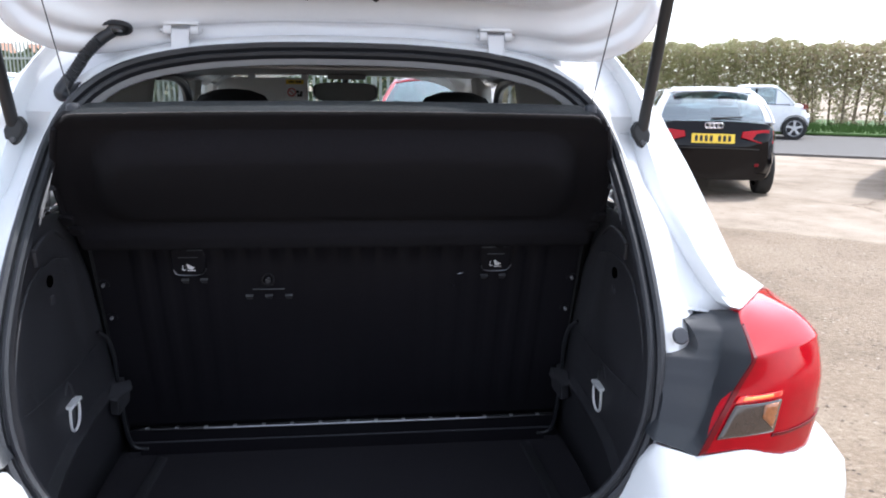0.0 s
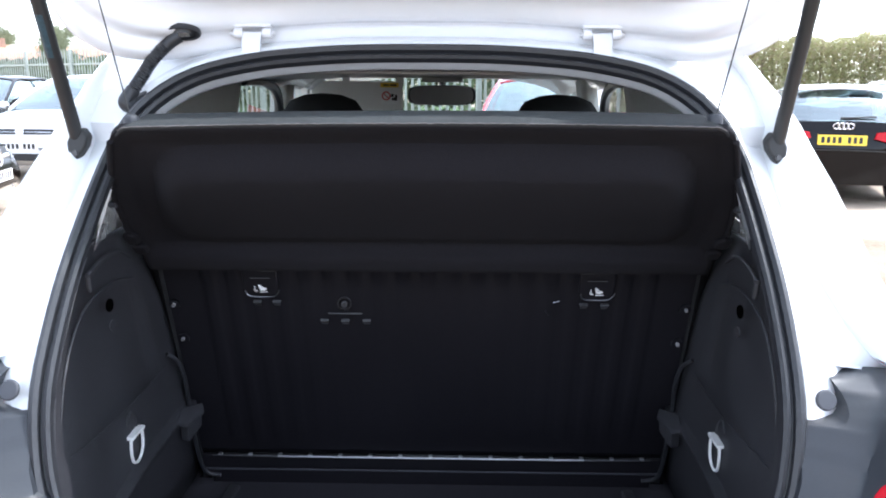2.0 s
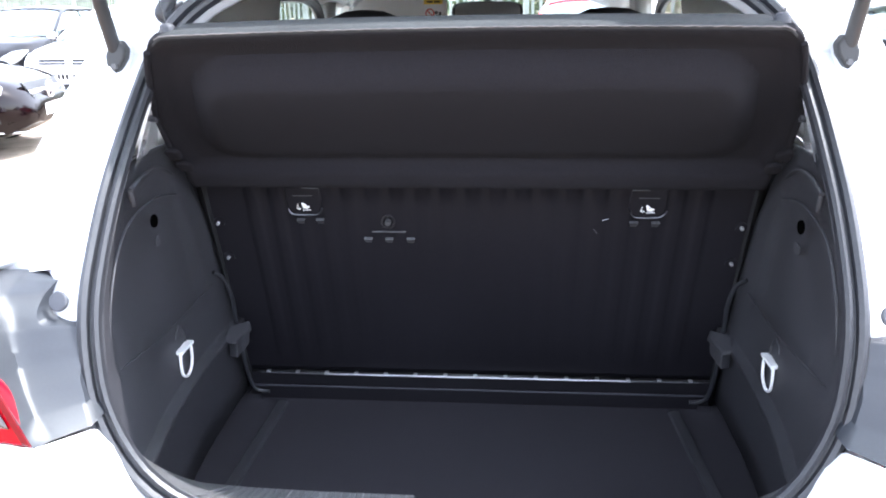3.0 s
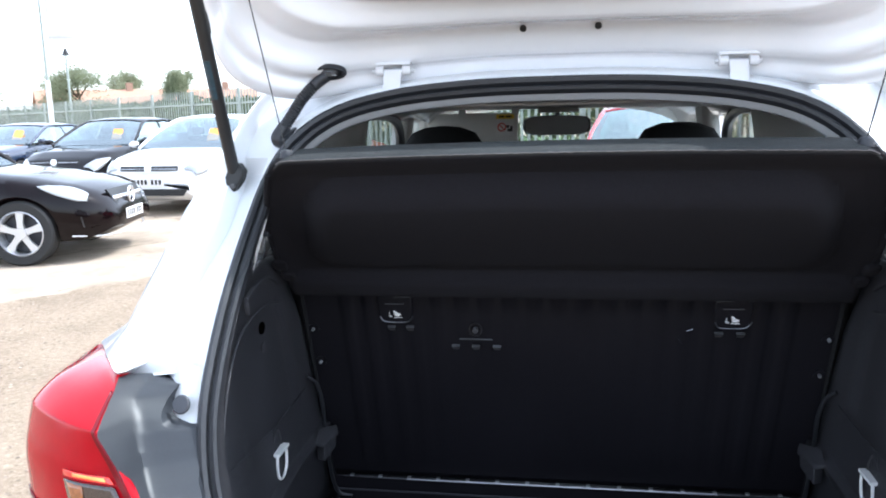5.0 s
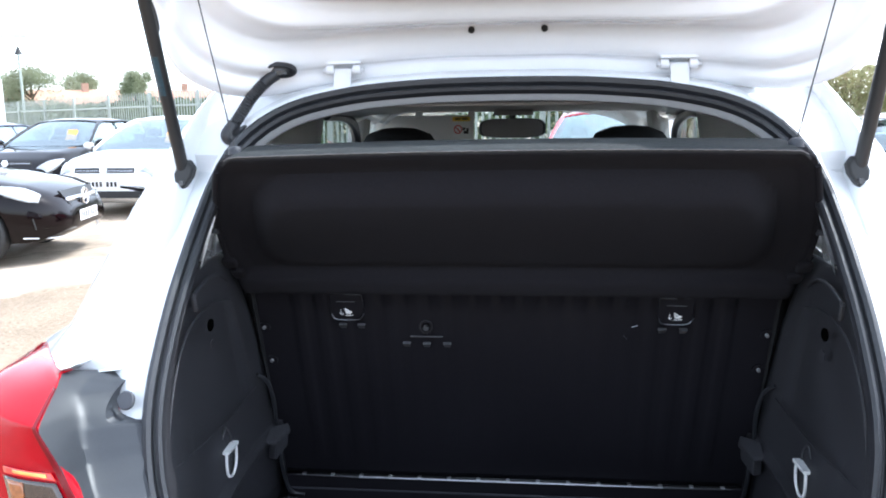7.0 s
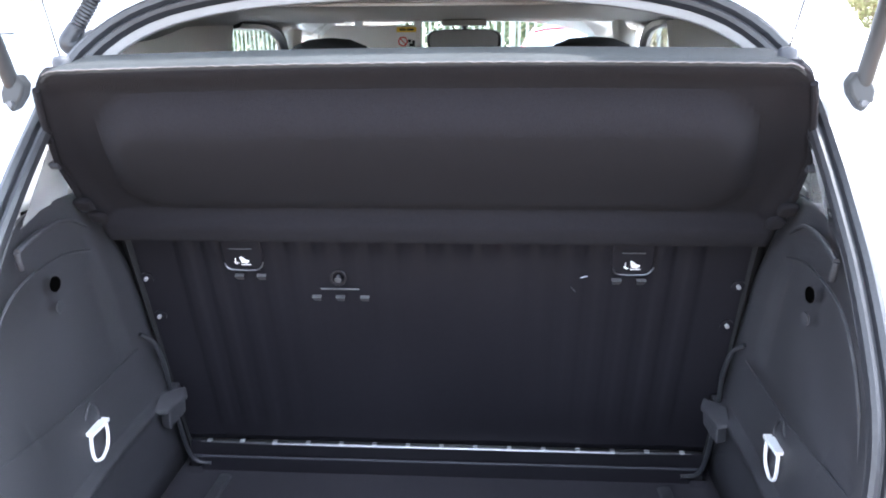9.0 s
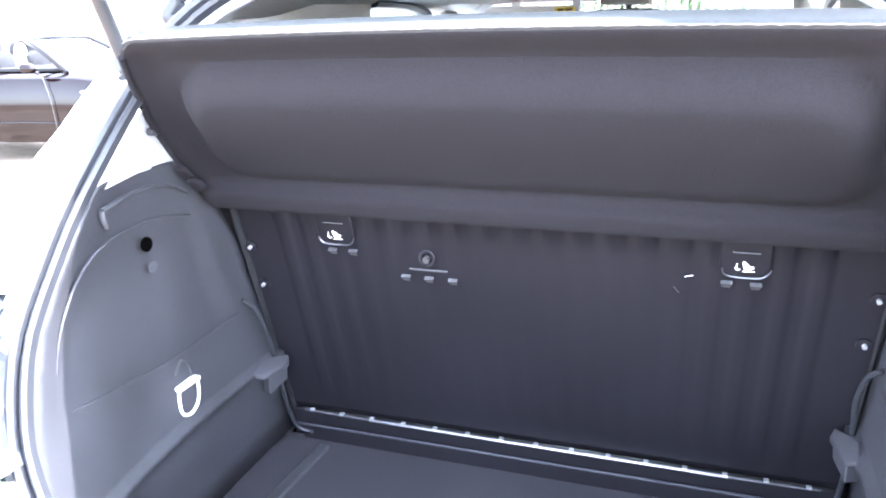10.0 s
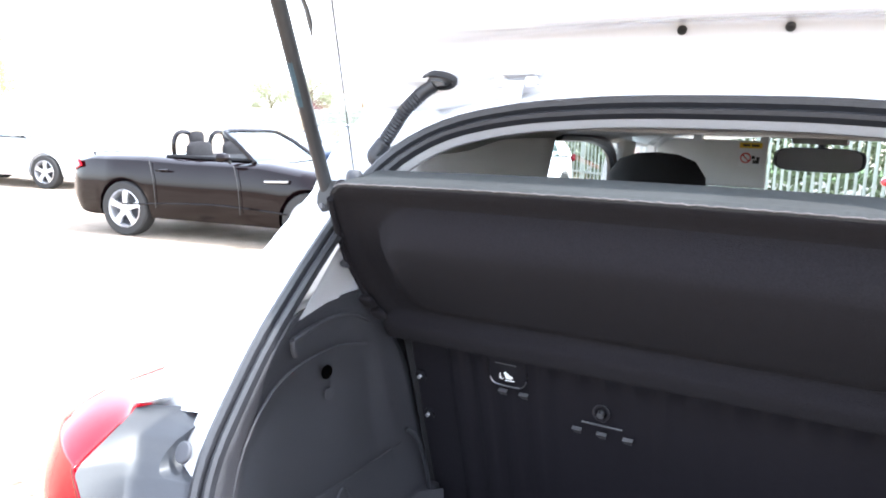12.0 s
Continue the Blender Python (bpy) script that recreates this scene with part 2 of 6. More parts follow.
def box(x0, x1, y0, y1, z0, z1, bm=None):
    bm = bm or bmesh.new()
    v = [bm.verts.new((x, y, z)) for x in (x0, x1) for y in (y0, y1) for z in (z0, z1)]
    for f in ((0, 1, 3, 2), (4, 6, 7, 5), (0, 4, 5, 1), (2, 3, 7, 6), (0, 2, 6, 4), (1, 5, 7, 3)):
        bm.faces.new([v[i] for i in f])
    return bm


def slab(outline, depth, bm=None):
    """A polygon (3D points) with thickness along the vector depth."""
    bm = bm or bmesh.new()
    d = Vector(depth)
    a = [bm.verts.new(Vector(p)) for p in outline]
    b = [bm.verts.new(Vector(p) + d) for p in outline]
    bm.faces.new(a)
    bm.faces.new(list(reversed(b)))
    n = len(a)
    for i in range(n):
        bm.faces.new((a[i], b[i], b[(i + 1) % n], a[(i + 1) % n]))
    return bm


def disc(centre, normal, radius, depth, sides=20, bm=None):
    c, nrm = Vector(centre), Vector(normal).normalized()
    u = nrm.orthogonal().normalized()
    w = nrm.cross(u)
    return slab([c + (u * math.cos(2 * math.pi * i / sides) + w * math.sin(2 * math.pi * i / sides)) * radius for i in range(sides)], nrm * depth, bm)


def flip(pts, s):
    return [Vector((s * p[0], p[1], p[2])) for p in pts]


def interp(x, xs, ys):
    return float(np.interp(x, xs, ys))


# ---- the white hatchback: rear opening ----
HALF = [(0, 0.495, 1.452), (0.10, 0.494, 1.451), (0.18, 0.490, 1.447), (0.27, 0.483, 1.438), (0.36, 0.468, 1.418), (0.42, 0.445, 1.388),
        (0.463, 0.412, 1.345), (0.487, 0.37, 1.29), (0.493, 0.31, 1.232), (0.495, 0.255, 1.178), (0.496, 0.206, 1.127), (0.496, 0.158, 1.067),
        (0.492, 0.112, 1.008), (0.486, 0.085, 0.95), (0.47, 0.061, 0.88), (0.433, 0.044, 0.81), (0.383, 0.033, 0.762), (0.31, 0.029, 0.727),
        (0.21, 0.027, 0.703), (0.11, 0.026, 0.688), (0, 0.026, 0.683)]
LOOP = spline(HALF + [(-x, y, z) for x, y, z in HALF[-2:0:-1]], 120, closed=True)
ZS = [p[2] for p in HALF[::-1]]
seal_x = lambda z: interp(z, ZS, [p[0] for p in HALF[::-1]])
seal_y = lambda z: interp(z, ZS, [p[1] for p in HALF[::-1]])

car = tagged(empty("hatchback", pose(0, 0, 0)), "white hatchback with its tailgate wide open and empty boot", "car")


def ring_frame(i, loop):
    """Across-the-seal axes at step i: inward in the opening's surface, and out towards the viewer."""
    n = len(loop)
    d = (loop[(i + 1) % n] - loop[(i - 1) % n]).normalized()
    inward = Vector((0, 0.22, 1.05)) - loop[i]
    inward = (inward - d * inward.dot(d)).normalized()
    out = d.cross(inward)
    if out.y > 0:
        out = -out
    return inward, out.normalized()


def swept(profile, loop, closed=True):
    rows = []
    for i in range(len(loop)):
        inward, out = ring_frame(i, loop)
        rows.append([loop[i] + inward * u + out * v for u, v in profile])
    return grid(rows, close_u=True, close_v=closed)


SEAL = [(-0.003, -0.010), (-0.002, 0.004), (0.002, 0.012), (0.007, 0.014), (0.012, 0.010), (0.0135, 0.002), (0.016, 0.001),
        (0.018, 0.008), (0.022, 0.010), (0.026, 0.006), (0.027, -0.004), (0.020, -0.012)]
seal = part("rubber_seal", swept(SEAL, LOOP), RUBBER, car, "black rubber seal round the boot opening")

# grey lining strip just inside the seal
LINING = [(0.025, -0.004), (0.028, -0.006), (0.033, -0.014), (0.031, -0.020), (0.022, -0.012)]
part("aperture_lining", swept(LINING, LOOP[102:] + LOOP[:19], closed=False), STRIP, car, "light grey lining inside the seal")


def body_side(s):
    rows = []
    xr = lambda z: interp(z, [1.035, 1.073, 1.13, 1.19, 1.25, 1.333, 1.40, 1.46], [0.627, 0.60, 0.573, 0.568, 0.563, 0.558, 0.54, 0.50])
    xo = lambda z: interp(z, [1.045, 1.065, 1.14, 1.245, 1.345, 1.396, 1.445, 1.47], [0.715, 0.692, 0.672, 0.652, 0.622, 0.590, 0.555, 0.50])
    for z in (1.445, 1.42, 1.39, 1.36, 1.33, 1.30, 1.27, 1.24, 1.21, 1.18, 1.15, 1.12, 1.095, 1.075, 1.058, 1.045):
        xs, ys = seal_x(z), seal_y(z)
        well = interp(z, [1.14, 1.21, 1.30, 1.335], [0.0, 0.048, 0.046, 0.0])
        r = [(xs - 0.012, ys + 0.018, z), (xs + 0.002, ys + 0.010, z), (xs + 0.012, ys + 0.012, z), (xs + 0.026, ys + 0.026 + 0.5 * well, z),
             (max(xr(z) - 0.017, xs + 0.034), ys + 0.031 + well, z), (max(xr(z) - 0.008, xs + 0.042), ys + 0.004 + well, z),
             (max(xr(z) + 0.000, xs + 0.05), ys - 0.004 + well, z), (max(xr(z) + 0.010, xs + 0.055), ys + 0.010 + 0.9 * well, z),
             (xo(z) - 0.025, ys + 0.060 + 0.3 * well, z), (xo(z) + 0.004, ys + 0.115, z), (xo(z) + 0.026, ys + 0.20, z),
             (xo(z) + 0.045, ys + 0.34, z + 0.004), (xo(z) + 0.065, max(ys + 0.6, 0.9), z + 0.006), (xo(z) + 0.075, 1.25, z + 0.008)]
        if z < 1.05:
            # the panel ends along the top of the lamp
            r[5:] = [(0.600, 0.118, 1.052), (0.611, 0.110, 1.0505), (0.625, 0.124, 1.049), (0.655, 0.163, 1.0465), (0.70, 0.223, 1.0395), (0.742, 0.283, 1.0315), (0.786, 0.343, 1.0215), (0.815, 0.9, 1.03), (0.82, 1.25, 1.03)]
        rows.append(flip(r, s))
    for z, x in ((1.02, 0.80), (0.98, 0.825), (0.90, 0.838), (0.80, 0.845), (0.66, 0.848), (0.50, 0.845), (0.35, 0.83), (0.25, 0.80)):
        last = [(0.64, 0.17, z)] * 8 + [(0.66, 0.2, z), (0.72, 0.30, z), (x - 0.02, 0.36, z), (x + 0.008, 0.46, z), (x + 0.02, 0.9, z), (x + 0.025, 1.25, z)]
        rows.append(flip(last, s))
    ob = part("quarter_panel", grid(rows), WHITE, car, "white painted rear quarter panel with a gutter round the opening")
    return ob


for s in (1, -1):
    body_side(s)

GROMMET = mat("grey rubber plug", (0.055, 0.058, 0.068), 0.6, amount=0.1)
CORNER = mat("graphite corner plastic", (0.024, 0.027, 0.033), 0.44, grain=300, amount=0.12, bump=0.06, bump_scale=700, stain=0.2, stain_scale=9)
# inner corner panel behind the lamp and the sill below the seal
for s in (1, -1):
    rows = []
    for z in (1.05, 1.02, 0.985, 0.95, 0.90, 0.86, 0.82, 0.77):
        xs, ys = seal_x(z), seal_y(z)
        rows.append(flip([(xs - 0.012, ys + 0.018, z), (xs + 0.002, ys + 0.008, z), (xs + 0.014, ys + 0.004, z), (xs + 0.050, ys + 0.018, z),
                          (xs + 0.085, ys + 0.060, z), (0.630, 0.20, z)], s))
    part("corner_panel", grid(rows), WHITE, car)
    # dark trim panel between the seal and the lamp
    rows = []
    for k in range(61):
        z = 0.878 + 0.1485 * k / 60
        ring = 0.0245 ** 2 - (z - 1.0085) ** 2
        left = interp(z, [0.878, 0.898, 0.925, 0.957, 0.983], [0.450, 0.464, 0.475, 0.482, 0.487]) if z < 0.9835 else 0.5165 + math.sqrt(max(0.0, ring)) + 0.25 * max(0.0, z - 1.019)
        rx = interp(z, [0.878, 0.900, 0.926, 0.948, 0.968, 0.985, 0.996, 1.008, 1.020, 1.0265], [0.482, 0.507, 0.525, 0.540, 0.551, 0.558, 0.564, 0.572, 0.581, 0.588])
        ry = interp(z, [0.878, 0.900, 0.926, 0.948, 0.968, 0.985, 0.996, 1.008, 1.018, 1.0265], [-0.010, 0.005, 0.022, 0.040, 0.053, 0.064, 0.072, 0.083, 0.096, 0.150])
        lean = interp(z, [0.878, 0.92, 0.96, 0.982, 0.986, 1.010, 1.018, 1.0265], [1.1, 0.75, 0.50, 0.46, 0.50, 0.62, 0.5, -0.25])
        zb = z + interp(z, [0.878, 0.94, 0.99, 1.0265], [-0.003, -0.004, 0.008, 0.0175])
        zk = [0.875, 0.899, 0.923, 0.945, 0.965, 1.003, 1.011, 1.024, 1.036, 1.044]
        lamp_edge = Vector((interp(zb, zk, [0.495, 0.509, 0.526, 0.541, 0.553, 0.579, 0.583, 0.594, 0.604, 0.612]), interp(zb, zk, [-0.026, -0.021, -0.014, -0.008, -0.002, 0.004, 0.012, 0.053, 0.091, 0.110]), zb))
        crease = Vector((rx, ry, z + 0.3 * (zb - z)))
        row = [Vector((left + (rx - left) * f, ry + lean * (rx - left) * (1 - f), z + 0.3 * (zb - z) * f)) for f in np.linspace(0, 1, 12)[:-1]]
        row += [crease.lerp(lamp_edge, f) for f in np.linspace(0, 1, 8)]
        rows.append(row)
    for turn in range(6):
        flat = [[q.y for q in r] for r in rows]
        for i, r in enumerate(rows):
            for j in range(1, len(r) - 1):
                r[j].y = 0.5 * flat[i][j] + 0.25 * (flat[i][j - 1] + flat[i][j + 1])
    rows = [flip([r[0] + Vector((0, 0.032, 0))] + r, s) for r in rows]
    rows.append([q + Vector((0, 0.030, -0.004)) for q in rows[-1]])
    part("corner_trim", grid(rows), CORNER, car, "dark grey grained plastic panel beside the tail lamp")
    g = part("grommet", disc((s * 0.5165, 0.1080, 1.0085), (s * 0.15, -1, 0.45), 0.0135, 0.006, 24), GROMMET, car, "round grey rubber plug")
    soften(g, 0.002)


def tail_lamp(s):
    lamp = part("tail_lamp", bmesh.new(), RED_LENS, car, "glossy red tail lamp wrapping round the corner")
    # from the edge under the body, over the ledge and its crease, down the rear face to the bumper
    R = [[(0.612, 0.108, 1.045), (0.655, 0.160, 1.043), (0.700, 0.222, 1.037), (0.742, 0.282, 1.030), (0.788, 0.336, 1.019)],
         [(0.604, 0.093, 1.036), (0.645, 0.128, 1.038), (0.690, 0.168, 1.036), (0.736, 0.215, 1.031), (0.782, 0.285, 1.017)],
         [(0.594, 0.055, 1.024), (0.640, 0.080, 1.029), (0.690, 0.112, 1.030), (0.738, 0.152, 1.027), (0.778, 0.235, 1.013)],
         [(0.583, 0.014, 1.011), (0.634, 0.034, 1.014), (0.690, 0.066, 1.015), (0.745, 0.112, 1.010), (0.780, 0.200, 1.000)],
         [(0.579, 0.006, 1.003), (0.633, 0.024, 1.003), (0.692, 0.056, 1.001), (0.748, 0.106, 0.997), (0.783, 0.200, 0.990)],
         [(0.553, 0.000, 0.965), (0.618, 0.006, 0.962), (0.685, 0.034, 0.958), (0.743, 0.082, 0.955), (0.786, 0.190, 0.955)],
         [(0.530, -0.010, 0.932), (0.602, -0.004, 0.928), (0.675, 0.024, 0.922), (0.742, 0.079, 0.918), (0.788, 0.190, 0.918)],
         [(0.511, -0.018, 0.902), (0.588, -0.010, 0.896), (0.662, 0.016, 0.884), (0.737, 0.074, 0.874), (0.786, 0.190, 0.872)],
         [(0.495, -0.024, 0.876), (0.575, -0.012, 0.876), (0.645, 0.012, 0.852), (0.722, 0.060, 0.846), (0.785, 0.180, 0.845)]]

    def even(pts, n):
        """A smooth curve with n equal steps from key to key."""
        out = []
        for i in range(len(pts) - 1):
            a, b, c, d = (Vector(pts[min(max(i + e, 0), len(pts) - 1)]) for e in (-1, 0, 1, 2))
            for k in range(n):
                t = k / n
                out.append(0.5 * (2 * b + (c - a) * t + (2 * a - 5 * b + 4 * c - d) * t * t + (3 * b - a - 3 * c + d) * t ** 3))
        return out + [Vector(pts[-1])]
    rows = [even(r, 4) for r in R]
    cols = [even([row[j] for row in rows], 4) for j in range(17)]
    rows = [[cols[j][i] for j in range(17)] for i in range(33)]
    back = Vector((0.0, 0.030, -0.004))
    full = [[r[0] + back] + r + [r[-1] + back * 0.3] for r in rows]
    full = [[p + back for p in full[0]]] + full + [[p + back for p in full[-1]]]
    bm = grid([flip(r, s) for r in full])
    bmesh.ops.recalc_face_normals(bm, faces=bm.faces)
    bm.to_mesh(lamp.data)
    bm.free()
    for f in lamp.data.polygons:
        f.use_smooth = True

    def at(i, j, lift):
        i, j = min(max(i, 0), 31.999), min(max(j, 0), 15.999)
        a, b, fi, fj = int(i), int(j), i - int(i), j - int(j)
        q = rows[a][b].lerp(rows[a][b + 1], fj).lerp(rows[a + 1][b].lerp(rows[a + 1][b + 1], fj), fi)
        return Vector((q.x + 0.35 * lift, q.y - lift, q.z + 0.2 * lift))

    def patch(name, material, corners, lift, label, n=10):
        """A piece of lens on the lamp between four corners (step down, step round)."""
        (a0, a1), (b0, b1), (c0, c1), (d0, d1) = corners
        rr = []
        for i in range(n + 1):
            f = i / n
            row = []
            for k in range(n + 1):
                g = k / n
                row.append(at((a0 + (d0 - a0) * f) * (1 - g) + (b0 + (c0 - b0) * f) * g, (a1 + (d1 - a1) * f) * (1 - g) + (b1 + (c1 - b1) * f) * g, lift))
            rr.append(flip(row, s))
        return thicken(part(name, grid(rr), material, lamp, label), 0.002, 0)
    patch("indicator_lens", AMBER, ((22.6, 1.2), (21.8, 5.2), (27.2, 5.5), (28.6, 1.1)), 0.0022, "smoked clear indicator lens")
    patch("reflector_bowl", AMBER_BOWL, ((22.6, 3.6), (22.2, 4.9), (26.6, 5.2), (24.8, 3.9)), 0.0036, "amber bulb behind the lens", 5)
    patch("light_strip", ORANGE, ((21.2, 1.2), (20.5, 5.0), (21.3, 5.0), (22.2, 1.1)), 0.0026, "bright orange reflector strip")
    # sun glint on the strip, painted as a small yellow patch
    patch("strip_glint", STRIP_GLINT, ((21.3, 1.6), (20.8, 4.0), (21.2, 4.0), (21.8, 1.6)), 0.0040, "pale yellow sun glint painted on the reflector strip", 4)
    patch("lamp_edge", RED_DEEP, ((5, 0.0), (5, 0.6), (31.5, 0.7), (31.9, 0.0)), 0.0028, "raised dark red lens rim", 24)
    patch("lens_seam", RED_DEEP, ((27.6, 5.6), (26.0, 12.0), (26.4, 12.0), (28.2, 5.6)), 0.0014, "dark seam across the lens")
    return lamp


tail_lamp(1), tail_lamp(-1)

# rear bumper
rows = []
for k in range(101):
    x = -0.875 + 1.75 * k / 100
    a = abs(x)
    top_z = interp(a, [0, 0.2, 0.31, 0.40, 0.45, 0.495, 0.575, 0.645, 0.72, 0.79, 0.86, 0.875], [0.672, 0.690, 0.712, 0.772, 0.874, 0.876, 0.877, 0.853, 0.847, 0.843, 0.80, 0.78])
    top_y = interp(a, [0, 0.3, 0.40, 0.45, 0.495, 0.575, 0.645, 0.72, 0.79, 0.875], [0.026, 0.030, 0.036, 0.030, -0.020, -0.006, 0.018, 0.066, 0.18, 0.40])
    bulge = interp(a, [0, 0.5, 0.7, 0.80, 0.86, 0.875], [-0.115, -0.075, -0.02, 0.06, 0.22, 0.40])
    drop = interp(a, [0, 0.3, 0.5, 0.875], [0.0, -0.005, -0.02, 0.0])
    rows.append([(x, top_y + 0.03, top_z - 0.02), (x, top_y + 0.004, top_z - 0.004), (x, top_y - 0.008, top_z), (x, 0.5 * top_y + 0.5 * bulge, top_z - 0.008 + drop),
                 (x, bulge + 0.012, top_z - 0.03 + drop), (x, bulge, top_z - 0.07), (x, bulge - 0.004, 0.50), (x, bulge + 0.02, 0.34), (x, bulge + 0.08, 0.22)])
part("rear_bumper", grid(rows), WHITE, car, "white rear bumper below the boot sill")

# roof and rear header
top = LOOP[103:] + LOOP[:18]
rows = []
for dy, dz, grow in ((0.018, -0.012, 0.97), (0.008, 0.002, 1.0), (0.012, 0.010, 1.012), (0.028, 0.016, 1.03), (0.05, 0.016, 1.05), (0.09, 0.030, 1.08), (0.3, 0.042, 1.10), (0.7, 0.045, 1.12), (1.1, 0.035, 1.12), (1.55, 0.0, 1.08), (1.75, -0.035, 1.04)):
    rows.append([(p.x * grow, p.y + dy, p.z + dz - 0.0 * abs(p.x)) for p in top])
thicken(part("roof", grid(rows), WHITE, car, "white roof panel"), 0.004, 0)

# headlining
rows = []
for k in range(9):
    y = 0.535 + 1.55 * k / 8
    row = []
    for j in range(17):
        x = -0.53 + 1.06 * j / 16
        edge = max(0.0, abs(x) - 0.36) / 0.18
        row.append((x, y - 0.045 * edge ** 2 * (k == 0), 1.412 + 0.018 * math.sin(math.pi * k / 8) - (0.075 if k < 2 else 0.05) * edge ** 2))
    rows.append(row)
thicken(part("headlining", grid(rows), HEADLINING, car, "light grey roof lining"), 0.006, 0)

# cabin sides: pillar trims and windows
for s in (1, -1):
    def wall(y0, y1, z0, z1, x0=0.555, lean=0.06, n=8):
        return grid([flip([(x0 - lean * max(0, z - 1.1) / 0.35, y0 + (y1 - y0) * j / n, z) for j in range(n + 1)], s) for z in (z0, (z0 + z1) / 2, z1)])
    thicken(part("pillar_trim", wall(0.64, 1.20, 0.95, 1.40), PILLAR, car, "grey rear pillar trim"), 0.03, -s)
    thicken(part("pillar_trim", wall(1.74, 1.86, 0.60, 1.42), PILLAR, car), 0.05, -s)
    thicken(part("door_lining", wall(1.20, 2.6, 0.45, 1.12), SEAT, car, "black door lining"), 0.05, -s)
    part("door_window", wall(1.20, 1.74, 1.12, 1.41, 0.57), SIDE_GLASS, car, "clear door window")
    part("door_window", wall(1.86, 2.35, 1.12, 1.40, 0.57), SIDE_GLASS, car)
    arch = spline([(s * 0.535, 1.67, 1.10), (s * 0.525, 1.70, 1.28), (s * 0.515, 1.63, 1.36), (s * 0.505, 1.45, 1.395), (s * 0.50, 1.20, 1.40)], 20)
    part("window_seal", tube(arch, 0.016, 8), RUBBER, car)
    part("windscreen_pillar", tube(spline([(s * 0.50, 2.05, 1.41), (s * 0.60, 2.45, 1.15), (s * 0.66, 2.8, 0.95)], 10), 0.04, 8), PILLAR, car)
part("windscreen", grid([[(-0.50, 2.06, 1.405), (0, 2.10, 1.415), (0.50, 2.06, 1.405)], [(-0.66, 2.8, 0.95), (0, 2.9, 0.95), (0.66, 2.8, 0.95)]]), SIDE_GLASS, car)
part("dashboard", grid([[(x, 2.25, 0.55), (x, 2.25, 0.92), (x, 2.4, 0.97), (x, 2.9, 0.95), (x, 3.0, 0.5)] for x in (-0.7, -0.3, 0.3, 0.7)]), SEAT, car)
part("bonnet", grid([[(x, 2.85, 0.94 - 0.1 * x * x), (x, 3.3, 0.90 - 0.1 * x * x), (x, 3.75, 0.78 - 0.1 * x * x), (x, 3.9, 0.55), (x, 3.92, 0.25)] for x in (-0.82, -0.5, 0, 0.5, 0.82)]), WHITE, car)
part("underbody", box(-0.80, 0.80, 0.12, 3.8, 0.22, 0.30), PLASTIC, car)
for s in (1, -1):
    shoulder = [flip([(0.872, y, 0.90), (0.862, y, 0.98), (0.80, y, 1.04), (0.64, y, 1.10), (0.60, y, 1.13)], s) for y in (1.22, 1.7, 2.2, 2.6, 2.9)]
    thicken(part("door_shoulder", grid(shoulder), WHITE, car, "white upper door panel below the windows"), 0.004, 0)
    for y0, y1 in ((1.24, 2.04), (2.05, 2.88)):
        thicken(part("door_panel", grid([flip([(0.872 - 0.05 * max(0.0, (0.40 - z) / 0.15) ** 2, y, z) for y in (y0, (y0 + y1) / 2, y1)], s) for z in (0.26, 0.33, 0.40, 0.60, 0.80, 0.90)]), WHITE, car), 0.006, 0)
    part("roof_rail", tube(spline([(s * 0.60, 1.2, 1.42), (s * 0.58, 1.7, 1.43), (s * 0.55, 2.05, 1.42), (s * 0.68, 2.5, 1.14), (s * 0.74, 2.85, 0.97)], 20), 0.03, 8), WHITE, car)
    part("front_wing", grid([flip([(0.83, y, z) for y in (1.25, 2.0, 2.9, 3.7, 3.9)], s) for z in (0.25, 0.6, 0.93)]), WHITE, car)

# interior mirror and sun visor
def oblong(a, w, h):
    c, q = math.cos(a), math.sin(a)
    return math.copysign(abs(c) ** 0.45, c) * w, math.copysign(abs(q) ** 0.6, q) * h


def mirror_rows(steps, cy):
    return grid([[Vector((-0.005 + oblong(a, 0.124 * q, 0.036 * q)[0], cy + d + 0.25 * oblong(a, 1, 0.036 * q)[1], 1.349 + oblong(a, 1, 0.036 * q)[1])) for a in np.linspace(0, 2 * math.pi, 40, endpoint=False)] for q, d in steps], close_u=True)


mirror = part("interior_mirror", mirror_rows(((0.0, 0.0), (0.97, 0.0), (1.0, 0.004), (0.98, 0.03), (0.5, 0.05)), 2.02), PLASTIC, car, "black interior rear-view mirror")
silvering = part("mirror_face", mirror_rows(((0.0, 0.0), (0.92, 0.0)), 2.0175), mat("mirror silvering", (0.75, 0.76, 0.78), 0.22, 1.0, amount=0.0), mirror)
for face in silvering.data.polygons:
    face.use_smooth = False
part("mirror_stem", tube([(-0.005, 2.05, 1.36), (-0.005, 2.10, 1.405)], 0.012, 8), PLASTIC, mirror)
VISOR = mat("pale grey visor cloth", (0.75, 0.74, 0.73), 0.9, grain=500, amount=0.1, bump=0.2, bump_scale=900)
visor = part("sun_visor", box(-0.48, -0.145, 2.00, 2.016, 1.255, 1.398), VISOR, car, "light grey sun visor folded down with a warning sticker")
soften(visor, 0.006)
part("warning_sticker", box(-0.225, -0.16, 1.9970, 1.9995, 1.318, 1.375), RINGWHITE, visor, "white sticker with a red prohibition ring")
part("sticker_header", box(-0.225, -0.16, 1.9950, 1.9968, 1.376, 1.392), YELLOW, visor, "yellow sticker strip")
